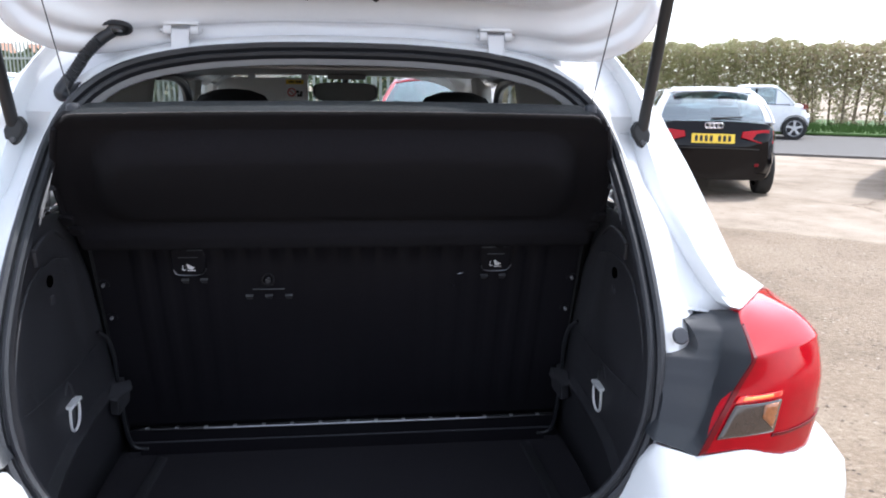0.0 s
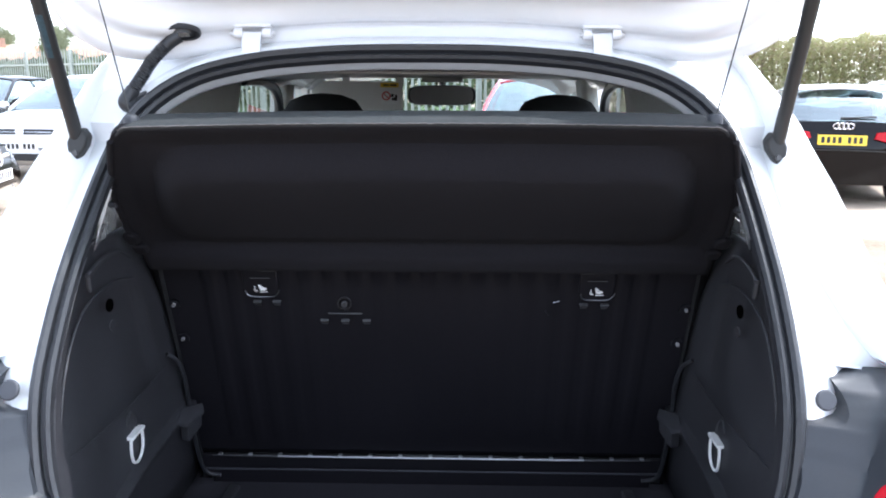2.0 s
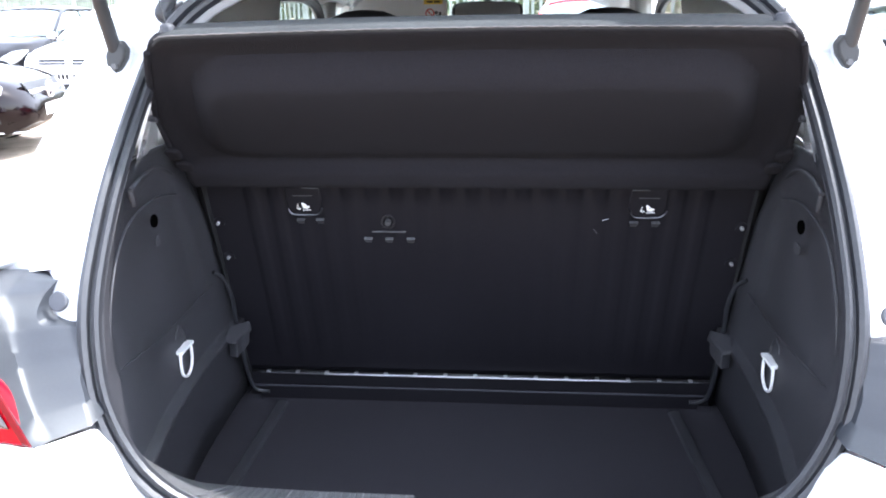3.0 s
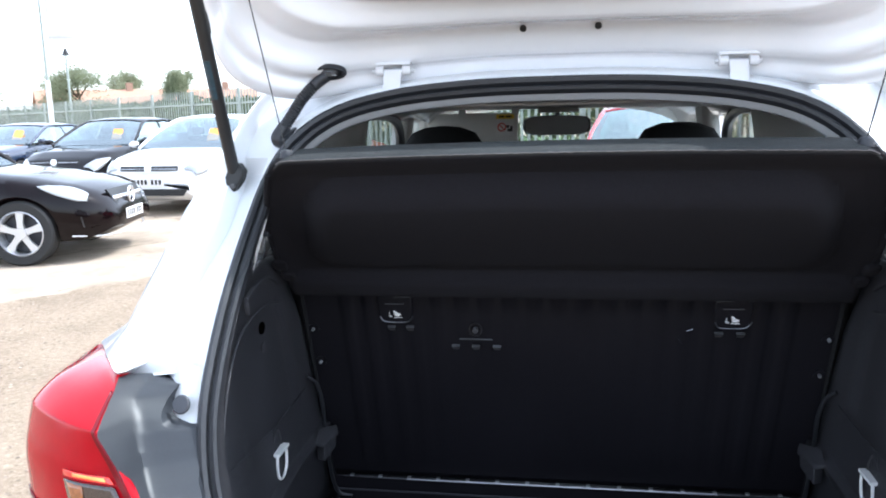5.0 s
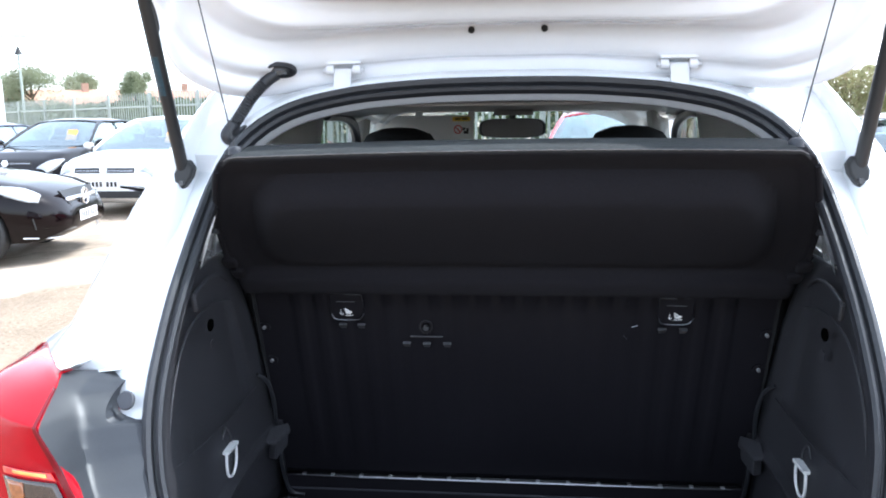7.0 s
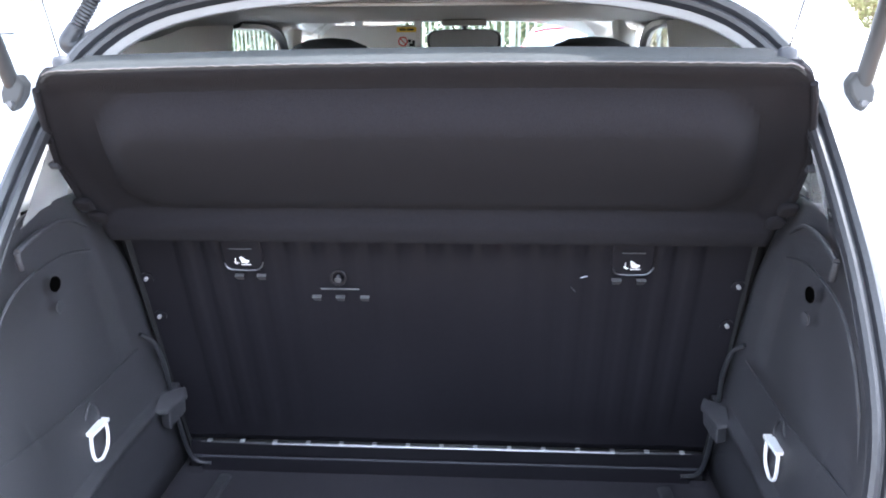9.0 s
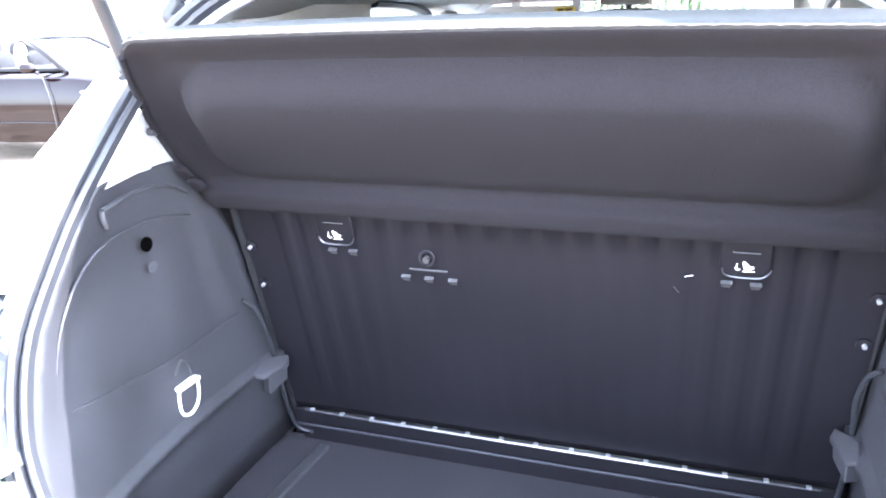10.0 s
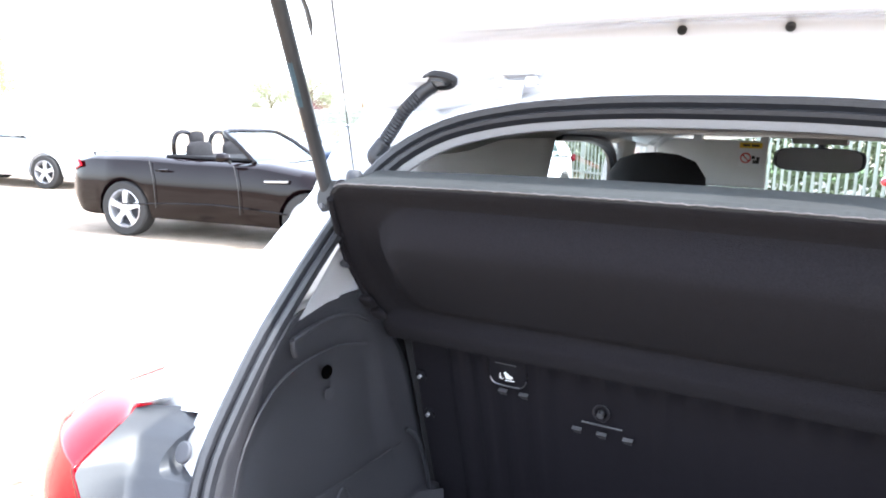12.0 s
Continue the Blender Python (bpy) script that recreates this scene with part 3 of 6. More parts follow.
for a, b, z in ((-0.215, -0.195, 1.384), (-0.19, -0.168, 1.384)):
    part("sticker_bar", box(a, b, 1.9935, 1.9948, z - 0.003, z + 0.003), INK, visor)
for a, b, z in ((-0.188, -0.178, 1.348), (-0.174, -0.165, 1.345), (-0.184, -0.166, 1.335)):
    part("sticker_bar", box(a, b, 1.9955, 1.9968, z - 0.005, z + 0.005), INK, visor)
part("prohibition_ring", tube([(-0.205 + 0.014 * math.cos(a), 1.9965, 1.346 + 0.014 * math.sin(a)) for a in np.linspace(0, 2 * math.pi, 20, endpoint=False)], 0.002, 6, closed=True), PRINT_RED, visor)
part("prohibition_bar", tube([(-0.215, 1.9965, 1.356), (-0.195, 1.9965, 1.336)], 0.002, 6), PRINT_RED, visor)
for x in (-0.155, -0.35):
    part("visor_clip", box(x - 0.012, x + 0.012, 1.99, 2.02, 1.392, 1.412), RINGWHITE, car)
part("overhead_console", box(-0.07, 0.07, 1.90, 2.03, 1.395, 1.412), HEADLINING, car)


# front seats
def front_seat(x):
    seat = tagged(empty("front_seat", pose(x, 1.55, 0.3)), "black cloth front seat with a rounded headrest", "seat", group="front seats")
    def loft(rows):
        return grid([[(math.cos(a) * w * (abs(math.cos(a)) ** -0.35 if abs(math.cos(a)) > 0.05 else 1), yc + math.sin(a) * d, z) for a in np.linspace(0, 2 * math.pi, 24, endpoint=False)] for w, d, yc, z in rows], close_u=True)
    part("backrest", loft([(0.02, 0.02, 0.22, 0.12), (0.22, 0.07, 0.2, 0.14), (0.235, 0.075, 0.12, 0.4), (0.22, 0.065, 0.05, 0.68), (0.16, 0.05, 0.02, 0.80), (0.02, 0.02, 0.01, 0.83)]), SEAT, seat)
    part("headrest", loft([(0.02, 0.02, 0.0, 0.86), (0.115, 0.045, 0.0, 0.875), (0.132, 0.055, 0.0, 0.94), (0.128, 0.055, -0.005, 1.0), (0.10, 0.048, -0.005, 1.04), (0.055, 0.035, -0.005, 1.057), (0.01, 0.01, -0.005, 1.061)]), SEAT, seat)
    part("seat_base", box(-0.24, 0.24, 0.2, 0.7, 0.0, 0.2), SEAT, seat)
    for dx in (-0.06, 0.06):
        part("headrest_post", tube([(dx, 0.01, 0.80), (dx, 0, 0.90)], 0.006, 8), CHROME, seat)
    return seat


front_seat(-0.355), front_seat(0.355)


# ---- boot interior ----
def back_y(z):
    return 0.59 + (1.018 - z) * 0.325


boot_floor = tagged(part("boot_floor", box(-0.53, 0.53, 0.10, 0.80, 0.515, 0.541), CARPET), "black carpeted boot floor panel", "boot floor")
soften(boot_floor, 0.004)
for s in (1, -1):
    fold = [[(s * (0.440 + u) - s * 0.035 * (y - 0.15), y, 0.541 + h) for u, h in ((-0.013, 0.0), (-0.010, 0.005), (0.0, 0.0075), (0.010, 0.006), (0.013, 0.0))] for y in (0.15, 0.30, 0.45, 0.60, 0.69)]
    part("floor_strip", grid(fold), TRIM, boot_floor, "raised fold along the floor's side")
part("floor_lip", slab([(-0.49, 0.712, 0.539), (0.49, 0.712, 0.539), (0.49, 0.712, 0.571), (-0.49, 0.712, 0.571)], (0, 0.004, 0)), STEEL_BLACK, boot_floor, "black upright rear edge of the floor panel")
part("floor_piping", tube([(-0.492, 0.7125, 0.572), (0.492, 0.7125, 0.572)], 0.0026, 8), PLASTIC, boot_floor)

# rear seat back, seen from behind
SCREW = mat("zinc screw", (0.5, 0.5, 0.52), 0.4, 0.6, amount=0.05)
# greyer steel: the light that louvres and latch lip catch is in its colour
LIGHTENED_STEEL = mat("lightened black steel", (0.075, 0.075, 0.08), 0.42, 0.3, grain=150, amount=0.4)
rear_seat = tagged(empty("rear_seat", pose(0, 0, 0)), "black painted steel back of the rear seat standing upright", "seat back")
rows = []
for i in range(34):
    z = 0.605 + (1.10 - 0.605) * i / 33
    row = []
    for j in range(241):
        x = -0.50 + 1.0 * j / 240
        w = 0.5 + 0.5 * math.cos(2 * math.pi * x / 0.046)
        w = min(1.0, max(0.0, (w - 0.25) / 0.5))
        depth = 0.0009 + 0.0004 * math.sin(9 * x + 1) + 0.0022 * min(1.0, max(0.0, (abs(x) - 0.20) / 0.18)) + 0.007 * min(1.0, max(0.0, (z - 1.030) / 0.022))
        fade = min(1.0, max(0.0, (z - 0.63) / 0.05)) * (1 if abs(x) < 0.43 else 0)
        row.append((x, back_y(z) - depth * w * fade, z))
    rows.append(row)
thicken(part("back_panel", grid(rows), STEEL_BLACK, rear_seat, "ribbed black steel panel"), 0.004, 1)
rod = bmesh.new()
tube([(-0.33, back_y(0.604) - 0.012, 0.603), (0.33, back_y(0.604) - 0.012, 0.603)], 0.0030, 8, bm=rod)
part("bottom_edge", rod, BARE, rear_seat, "bright folded steel edge")
# ends of the same bar, darker and thinner than its middle
for s in (1, -1):
    part("bottom_edge", tube([(s * 0.33, back_y(0.604) - 0.012, 0.603), (s * 0.473, back_y(0.604) - 0.010, 0.603)], lambda t: 0.0029 - 0.0012 * t, 8), LIGHTENED_STEEL, rear_seat)
for k in range(15):
    x = -0.455 + 0.91 * k / 14
    tooth = part("edge_tab", box(x - 0.004, x + 0.004, back_y(0.604) - 0.0152, back_y(0.604) - 0.006, 0.6055, 0.6085), SCREW, rear_seat)
part("lower_rail", box(-0.50, 0.50, back_y(0.58) - 0.008, back_y(0.58) + 0.03, 0.543, 0.598), STEEL_BLACK, rear_seat)
part("top_foam", tube([(-0.50, back_y(1.10) + 0.05, 1.09), (0.50, back_y(1.10) + 0.05, 1.09)], 0.05, 14), SEAT, rear_seat)
part("seat_cushion", box(-0.52, 0.52, 0.80, 1.30, 0.30, 0.62), SEAT, rear_seat)
for s in (1, -1):
    for x, z in ((0.488, 0.978), (0.484, 0.901)):
        y = back_y(z)
        part("screw", disc((s * x, y - 0.004, z), (0, -1, -0.3), 0.0034, 0.007, 10), SCREW, rear_seat)
        part("screw_collar", disc((s * x, y - 0.001, z), (0, -1, -0.3), 0.011, 0.004, 14), STEEL_BLACK, rear_seat)
    # child-seat anchor pocket
    pocket = part("anchor_cover", slab([(s * 0.315 + dx, back_y(1.018 + dz) - 0.008, 1.018 + dz) for dx, dz in
                                        ((-0.034, 0.036), (0.034, 0.036), (0.034, -0.004), (0.026, -0.020), (-0.026, -0.020), (-0.034, -0.004))], (0, 0.006, 0.002)), STEEL_BLACK, rear_seat, "child-seat anchor cover with a white symbol")
    soften(pocket, 0.003)
    mark = bmesh.new()
    cx, cz = s * 0.315, 1.0145
    def on(dx, dz):
        return (cx + dx, back_y(cz + dz) - 0.0105, cz + dz)
    tube([on(-0.011, 0.006), on(-0.0115, -0.003), on(-0.009, -0.0055), on(-0.006, -0.003)], 0.0008, 6, bm=mark)
    tube([on(-0.0135, -0.001), on(-0.0115, -0.0045), on(-0.009, -0.002)], 0.0007, 6, bm=mark)
    tube([on(-0.002, 0.008), on(0.000, -0.001), on(0.008, -0.002)], 0.0023, 6, bm=mark)
    tube([on(0.001, 0.006), on(0.005, 0.0015), on(0.011, 0.0)], 0.0017, 6, bm=mark)
    tube([on(-0.003, -0.0065), on(0.013, -0.0060)], 0.0009, 6, bm=mark)
    part("anchor_symbol", mark, RINGWHITE, pocket)
    part("anchor_lip", tube(spline([on(-0.030, -0.004), on(-0.022, -0.0155), on(0.018, -0.0165), on(0.030, -0.010), on(0.034, -0.002)], 16), 0.0013, 6), BARE, pocket)
    part("anchor_slot", tube([on(-0.018, 0.023), on(0.018, 0.023)], 0.0010, 6), LIGHTENED_STEEL, pocket)
def louvre(x, z, w=0.016):
    bm = bmesh.new()
    rows = [[(x - w / 2, back_y(z + 0.005) - 0.007, z + 0.005), (x + w / 2, back_y(z + 0.005) - 0.007, z + 0.005)],
            [(x - w / 2, back_y(z) - 0.014, z + 0.001), (x + w / 2, back_y(z) - 0.014, z + 0.001)],
            [(x - w / 3, back_y(z - 0.006) - 0.007, z - 0.007), (x + w / 3, back_y(z - 0.006) - 0.007, z - 0.007)]]
    return part("pressed_louvre", grid(rows), LIGHTENED_STEEL, rear_seat)


for x, z in ((-0.200, 0.945), (-0.160, 0.945), (-0.119, 0.945), (-0.325, 0.985), (-0.288, 0.985), (0.293, 0.985), (0.332, 0.985)):
    louvre(x, z)
part("latch_bolt", disc((-0.16, back_y(0.984) - 0.004, 0.984), (0, -1, -0.3), 0.0055, 0.009, 12), LIGHTENED_STEEL, rear_seat)
part("latch_bolt_ring", tube([(-0.16 + 0.012 * math.cos(a), back_y(0.984) - 0.007, 0.984 + 0.012 * math.sin(a)) for a in np.linspace(0, 2 * math.pi, 20, endpoint=False)], 0.0024, 6, closed=True), STEEL_BLACK, rear_seat)
# highlight on the ring's lower half, built as a bright arc
part("latch_highlight", tube([(-0.16 + 0.0115 * math.cos(a), back_y(0.978) - 0.0095, 0.9815 + 0.010 * math.sin(a)) for a in np.linspace(math.pi * 1.12, math.pi * 1.88, 10)], 0.0013, 6), BARE, rear_seat)
part("latch_lip", tube([(-0.192, back_y(0.962) - 0.008, 0.962), (-0.128, back_y(0.962) - 0.008, 0.962)], 0.0019, 6), LIGHTENED_STEEL, rear_seat)
for dx, dz, ang in ((0.222, 0.972, -0.9), (0.236, 0.99, 0.3)):
    part("scratch_mark", tube([(dx, back_y(dz) - 0.0066, dz), (dx + 0.012 * math.cos(ang), back_y(dz + 0.012 * math.sin(ang)) - 0.0066, dz + 0.012 * math.sin(ang))], 0.0008, 5), BARE, rear_seat)


# moulded side trims
HOLE_SHADE = mat("painted shade of a hole", (0.001, 0.001, 0.001), 1.0, amount=0.0, spec=0.0)
def side_trim(s):
    trim = part("side_trim", bmesh.new(), TRIM, None, "")
    tagged(trim, "dark grey moulded plastic boot side trim", "boot trim", group="boot side trims")
    zs = [1.152, 1.145, 1.12, 1.09, 1.05, 1.0, 0.95, 0.90, 0.87, 0.83, 0.79, 0.757, 0.7495, 0.748, 0.738, 0.736, 0.70, 0.65, 0.60, 0.545]
    rows = []
    for z in zs:
        ya = interp(z, [0.54, 0.66, 0.70, 0.76, 0.81, 0.88, 0.95, 1.01, 1.07, 1.13, 1.152], [0.11, 0.10, 0.085, 0.075, 0.07, 0.08, 0.10, 0.128, 0.172, 0.222, 0.245])
        xa = interp(z, [0.54, 0.70, 0.74, 0.78, 0.82, 0.88, 0.95, 1.0, 1.152], [0.43, 0.43, 0.435, 0.445, 0.452, 0.462, 0.468, 0.474, 0.472])
        yb = interp(z, [0.545, 0.72, 0.76, 0.87, 1.0, 1.1, 1.152], [0.748, 0.682, 0.668, 0.632, 0.585, 0.52, 0.465])
        xb = interp(z, [0.545, 0.72, 0.745, 0.76, 0.87, 1.0, 1.152], [0.508, 0.500, 0.500, 0.504, 0.506, 0.510, 0.516])
        row = []
        for j in range(25):
            f = j / 24
            y = ya + (yb - ya) * f
            x = xa + (xb - xa) * (1 - (1 - f) ** 3)
            if z < 0.737:
                x += 0.012 * min(1, f * 4)
            elif z < 0.7485:
                x -= 0.014 * min(1, f * 6)
            # dished upper panel
            inside = (0.12 < f < 0.80) and (0.885 - 0.05 * f < z < 1.085)
            if inside:
                x += 0.007
            row.append((x, y, z))
        rows.append(flip(row, s))
    bm = grid(rows)
    bmesh.ops.recalc_face_normals(bm, faces=bm.faces)
    bm.to_mesh(trim.data)
    bm.free()
    for f in trim.data.polygons:
        f.use_smooth = True
    thicken(trim, 0.004, 0)
    edge = lambda pts: flip(pts, s)
    part("trim_bead", tube(spline(edge([(0.480, 0.133, 0.889), (0.478, 0.165, 1.0), (0.484, 0.24, 1.068), (0.494, 0.36, 1.083), (0.504, 0.46, 1.066)]), 24), 0.0022, 6), TRIM, trim)
    part("trim_bead", tube(spline(edge([(0.480, 0.133, 0.886), (0.487, 0.34, 0.868), (0.496, 0.552, 0.868)]), 16), 0.0016, 6), TRIM, trim)
    step = tube(spline(edge([(0.478, 0.255, 1.121), (0.490, 0.33, 1.129), (0.502, 0.41, 1.124), (0.508, 0.47, 1.100)]), 20), lambda t: 0.0045 - 0.002 * t, 8)
    tube(edge([(0.478, 0.255, 1.121), (0.4775, 0.256, 1.108), (0.479, 0.262, 1.098)]), 0.0042, 8, bm=step)
    part("finger_step", step, TRIM, trim)
    # no opening here: a flat black disc paints the hole's inner shade
    part("trim_hole_shade", disc((s * 0.4935, 0.346, 1.051), (-s, -0.1, 0), 0.0108, 0.0015, 20), HOLE_SHADE, trim, "round hole shown by a flat disc with its shade painted black")
    part("trim_dimple", disc((s * 0.4955, 0.355, 1.015), (-s, -0.1, 0), 0.009, 0.002, 16), TRIM, trim)
    # ledge bracket near the seat
    br = part("ledge_bracket", slab(edge([(0.488, 0.565, 0.748), (0.494, 0.605, 0.760), (0.470, 0.664, 0.748), (0.462, 0.650, 0.737), (0.474, 0.580, 0.738)]), (0, 0.0, -0.009)), TRIM, trim)
    soften(br, 0.003)
    br = part("ledge_bracket", slab(edge([(0.482, 0.61, 0.728), (0.468, 0.655, 0.730), (0.470, 0.655, 0.70), (0.482, 0.61, 0.685)]), (s * 0.02, 0.008, 0)), TRIM, trim)
    soften(br, 0.003)
    # tie-down loop
    ring = part("tie_down_loop", tube(spline(edge([(0.490, 0.372, 0.809), (0.490, 0.370, 0.786), (0.491, 0.377, 0.766), (0.492, 0.397, 0.757), (0.492, 0.415, 0.767), (0.492, 0.421, 0.787), (0.492, 0.419, 0.810)]), 28), 0.0027, 8), RINGWHITE, trim, "white plastic tie-down loop")
    part("loop_hinge", box(*sorted((s * 0.486, s * 0.502)), 0.371, 0.421, 0.807, 0.8125), RINGWHITE, ring)
    pocket = part("loop_pocket", tube(spline(edge([(0.499, 0.378, 0.83), (0.499, 0.396, 0.848), (0.499, 0.414, 0.83), (0.499, 0.416, 0.80)]), 16), 0.0025, 6), TRIM, trim)
    # wire along the seat edge
    part("seat_cable", tube(spline(edge([(0.50, 0.575, 0.885), (0.487, 0.592, 0.865), (0.482, 0.61, 0.82), (0.488, 0.635, 0.77), (0.494, 0.665, 0.69), (0.492, 0.692, 0.60), (0.482, 0.704, 0.566), (0.455, 0.7065, 0.560)]), 34), 0.0042, 8), RUBBER, trim)
    part("floor_bracket", box(*sorted((s * 0.47, s * 0.50)), 0.70, 0.735, 0.541, 0.556), CHROME, trim)
    part("wheel_housing", box(*sorted((s * 0.522, s * 0.535)), 0.36, 0.86, 0.50, 1.146), SEAT, trim)
    part("seat_side_filler", slab(edge([(0.498, back_y(0.56) - 0.01, 0.56), (0.498, back_y(1.08) - 0.02, 1.08), (0.53, back_y(1.10) + 0.02, 1.10), (0.53, back_y(0.56) + 0.04, 0.56)]), (0, 0.03, 0)), SEAT, trim)
    rows = [edge([(0.468, 0.255, 1.150), (0.505, 0.36, 1.150), (0.525, 0.46, 1.148)]), edge([(0.468, 0.335, 1.235), (0.510, 0.42, 1.235), (0.53, 0.50, 1.235)]), edge([(0.462, 0.395, 1.30), (0.50, 0.46, 1.31), (0.52, 0.54, 1.32)]), edge([(0.438, 0.43, 1.35), (0.48, 0.50, 1.365), (0.50, 0.58, 1.37)])]
    part("inner_pillar", grid(rows), WHITE_IN, trim, "white painted inner pillar above the trim")
    return trim


side_trim(1), side_trim(-1)

# boot sill
SILL = mat("grey ribbed sill plastic", (0.075, 0.076, 0.08), 0.5, grain=300, amount=0.2, bump=0.3, bump_scale=900, stain=0.2, stain_scale=8)
sill = tagged(empty("boot_sill", pose(0, 0, 0)), "black ribbed plastic boot sill cover with a latch recess", "sill cover")
def sill_outer(x):
    a = abs(x)
    return interp(a, [0, 0.2, 0.31, 0.383, 0.433], [0.055, 0.056, 0.060, 0.066, 0.076]), interp(a, [0, 0.11, 0.21, 0.31, 0.383, 0.433], [0.694, 0.698, 0.712, 0.735, 0.768, 0.815])
rows = []
for k in range(89):
    x = -0.43 + 0.86 * k / 88
    y, z = sill_outer(x)
    if abs(x) < 0.060:
        continue
    zi = 0.702
    rows.append((x, [(x, y - 0.03, z - 0.02), (x, y, z), (x, y + 0.05, 0.5 * (z + zi)), (x * 0.985, y + 0.098, zi), (x * 0.98, y + 0.108, zi - 0.012), (x * 0.98, y + 0.11, 0.54)]))
for sgn in (1, -1):
    part("sill_cover", grid([r for x, r in rows if x * sgn > 0]), SILL, sill)
for k in range(66):
    x = -0.345 + 0.69 * k / 65
    if abs(x) < 0.073:
        continue
    y, z = sill_outer(x)
    mid = 0.5 * (z + 0.702)
    line = [(x, y + 0.003, z), (x * 0.995, y + 0.05, mid), (x * 0.986, y + 0.094, 0.7025)]
    part("rib", grid([[(px - 0.0024, py, pz - 0.001), (px - 0.0014, py, pz + 0.0024), (px + 0.0014, py, pz + 0.0024), (px + 0.0024, py, pz - 0.001)] for px, py, pz in line]), SILL, sill)
part("latch_recess", grid([[(x, y, z) for x, z in ((-0.0676, 0.702), (-0.0605, 0.699), (-0.0427, 0.668), (0, 0.664), (0.0427, 0.668), (0.0605, 0.699), (0.0676, 0.702))] for y in (0.030, 0.05, 0.10, 0.128)]), PLASTIC, sill, "dark latch recess")
part("recess_wall", grid([[(x, 0.128 + d, z) for x, z in ((-0.0694, 0.700), (-0.0490, 0.705), (0.0490, 0.705), (0.0694, 0.700))] for d in (0.0, 0.012)] + [[(x, 0.14, 0.54) for x in (-0.0694, -0.049, 0.049, 0.0694)]]), PLASTIC, sill)
part("recess_back", grid([[(-0.0712, 0.128, 0.702), (-0.0445, 0.126, 0.705), (0.0445, 0.126, 0.705), (0.0712, 0.128, 0.702)], [(-0.0490, 0.126, 0.667), (-0.0267, 0.125, 0.665), (0.0267, 0.125, 0.665), (0.0490, 0.126, 0.667)]]), PLASTIC, sill)
part("latch_striker", tube(spline([(0.0, 0.045, 0.665), (0.0, 0.045, 0.700), (0.0, 0.060, 0.712), (0.0, 0.105, 0.712), (0.0, 0.120, 0.700), (0.0, 0.120, 0.665)], 24), 0.0045, 10), CHROME, sill, "bright steel striker loop")

# parcel shelf, tilted up
LIP = mat("grained shelf edge", (0.036, 0.038, 0.039), 0.8, grain=260, amount=0.5, bump=0.5, bump_scale=900, stain=0.3, stain_scale=9, spec=0.2)
shelf = tagged(empty("parcel_shelf", pose(0, 0, 0)), "charcoal felt parcel shelf lifted by its two cords", "parcel shelf")
LOW, HIGH = Vector((0, 0.515, 1.077)), Vector((0, 0.272, 1.329))
DOWN = (HIGH - LOW).normalized()
FACE = Vector((0, -DOWN.z, DOWN.y)).normalized()
if FACE.y > 0:
    FACE = -FACE
length = (HIGH - LOW).length
NU, NV = 110, 110
TILT_X = 0.006


def shelf_half(v):
    """Half width of the shelf at v along it from the hinge side."""
    return interp(v, [0, 0.05, 0.11, 0.19, 0.25, 0.28, 0.315, 0.332, 0.340, length], [0.484, 0.491, 0.496, 0.487, 0.470, 0.461, 0.449, 0.442, 0.436, 0.424])


def pillow(x, v):
    """How deep inside the padded field's rounded outline."""
    qx, qv = abs(x) - (interp(v, [0.08, 0.14, 0.29], [0.440, 0.434, 0.402]) - 0.070), abs(v - 0.179) - (0.123 - 0.070)
    return 0.070 - math.hypot(max(qx, 0.0), max(qv, 0.0)) - min(max(qx, qv), 0.0)


def smooth(a, b, t):
    t = min(1.0, max(0.0, (t - a) / (b - a)))
    return t * t * (3 - 2 * t)


rows = []
for i in range(NV + 1):
    v = length * i / NV
    row = []
    hw = shelf_half(v)
    for j in range(NU + 1):
        x = -hw + 2 * hw * j / NU
        # flat rim, a shallow pan, and a cushion bulging out of it
        pan = -0.012 * smooth(0.0, 0.05, length - v) * smooth(0.004, 0.030, hw - abs(x)) * smooth(0.040, 0.058, v)
        d = min(1.0, max(0.0, pillow(x, v) / 0.046))
        lift = (0.012 + 0.026 * smooth(0.06, 0.26, v)) * (1 - (1 - d) ** 2.2)
        lip = interp(v, [0.0, 0.003, 0.010, 0.018, 0.034, 0.042, 0.048], [0.002, 0.013, 0.018, 0.018, 0.014, 0.009, 0.0])
        sag = (0.008 * (1 - (x / 0.5) ** 2) + TILT_X * x) * (i / NV)
        p = LOW + DOWN * v + FACE * (pan + lift + lip) + Vector((x, 0, sag))
        row.append(p)
    rows.append(row)
sheet = part("shelf_panel", grid(rows), FELT, shelf, "felt-covered underside with a padded field")
thicken(sheet, 0.012, 1)
EDGE = 0.427


def edge_z(x):
    return HIGH.z + 0.008 * (1 - (x / 0.5) ** 2) + TILT_X * x


rows = []
for j in range(NU + 1):
    x = -EDGE + 2 * EDGE * j / NU
    z = edge_z(x) - 0.010 * max(0.0, (abs(x) - 0.410) / 0.017) ** 2
    ragged = 0.0006 * math.sin(j * 1.9) + 0.0005 * math.sin(j * 0.77 + 1)
    rows.append([(x, HIGH.y, z), (x, HIGH.y - 0.003 + ragged, z + 0.003), (x * 0.996, HIGH.y + 0.004, z + 0.008), (x * 0.994, HIGH.y + 0.040, z + 0.0128), (x * 0.992, HIGH.y + 0.074, z + 0.0186),
                 (x * 0.985, HIGH.y + 0.082, z + 0.015), (x * 0.98, HIGH.y + 0.088, z - 0.01)])
part("shelf_lip", grid(rows), LIP, shelf, "black textured rear lip of the shelf")
seam = []
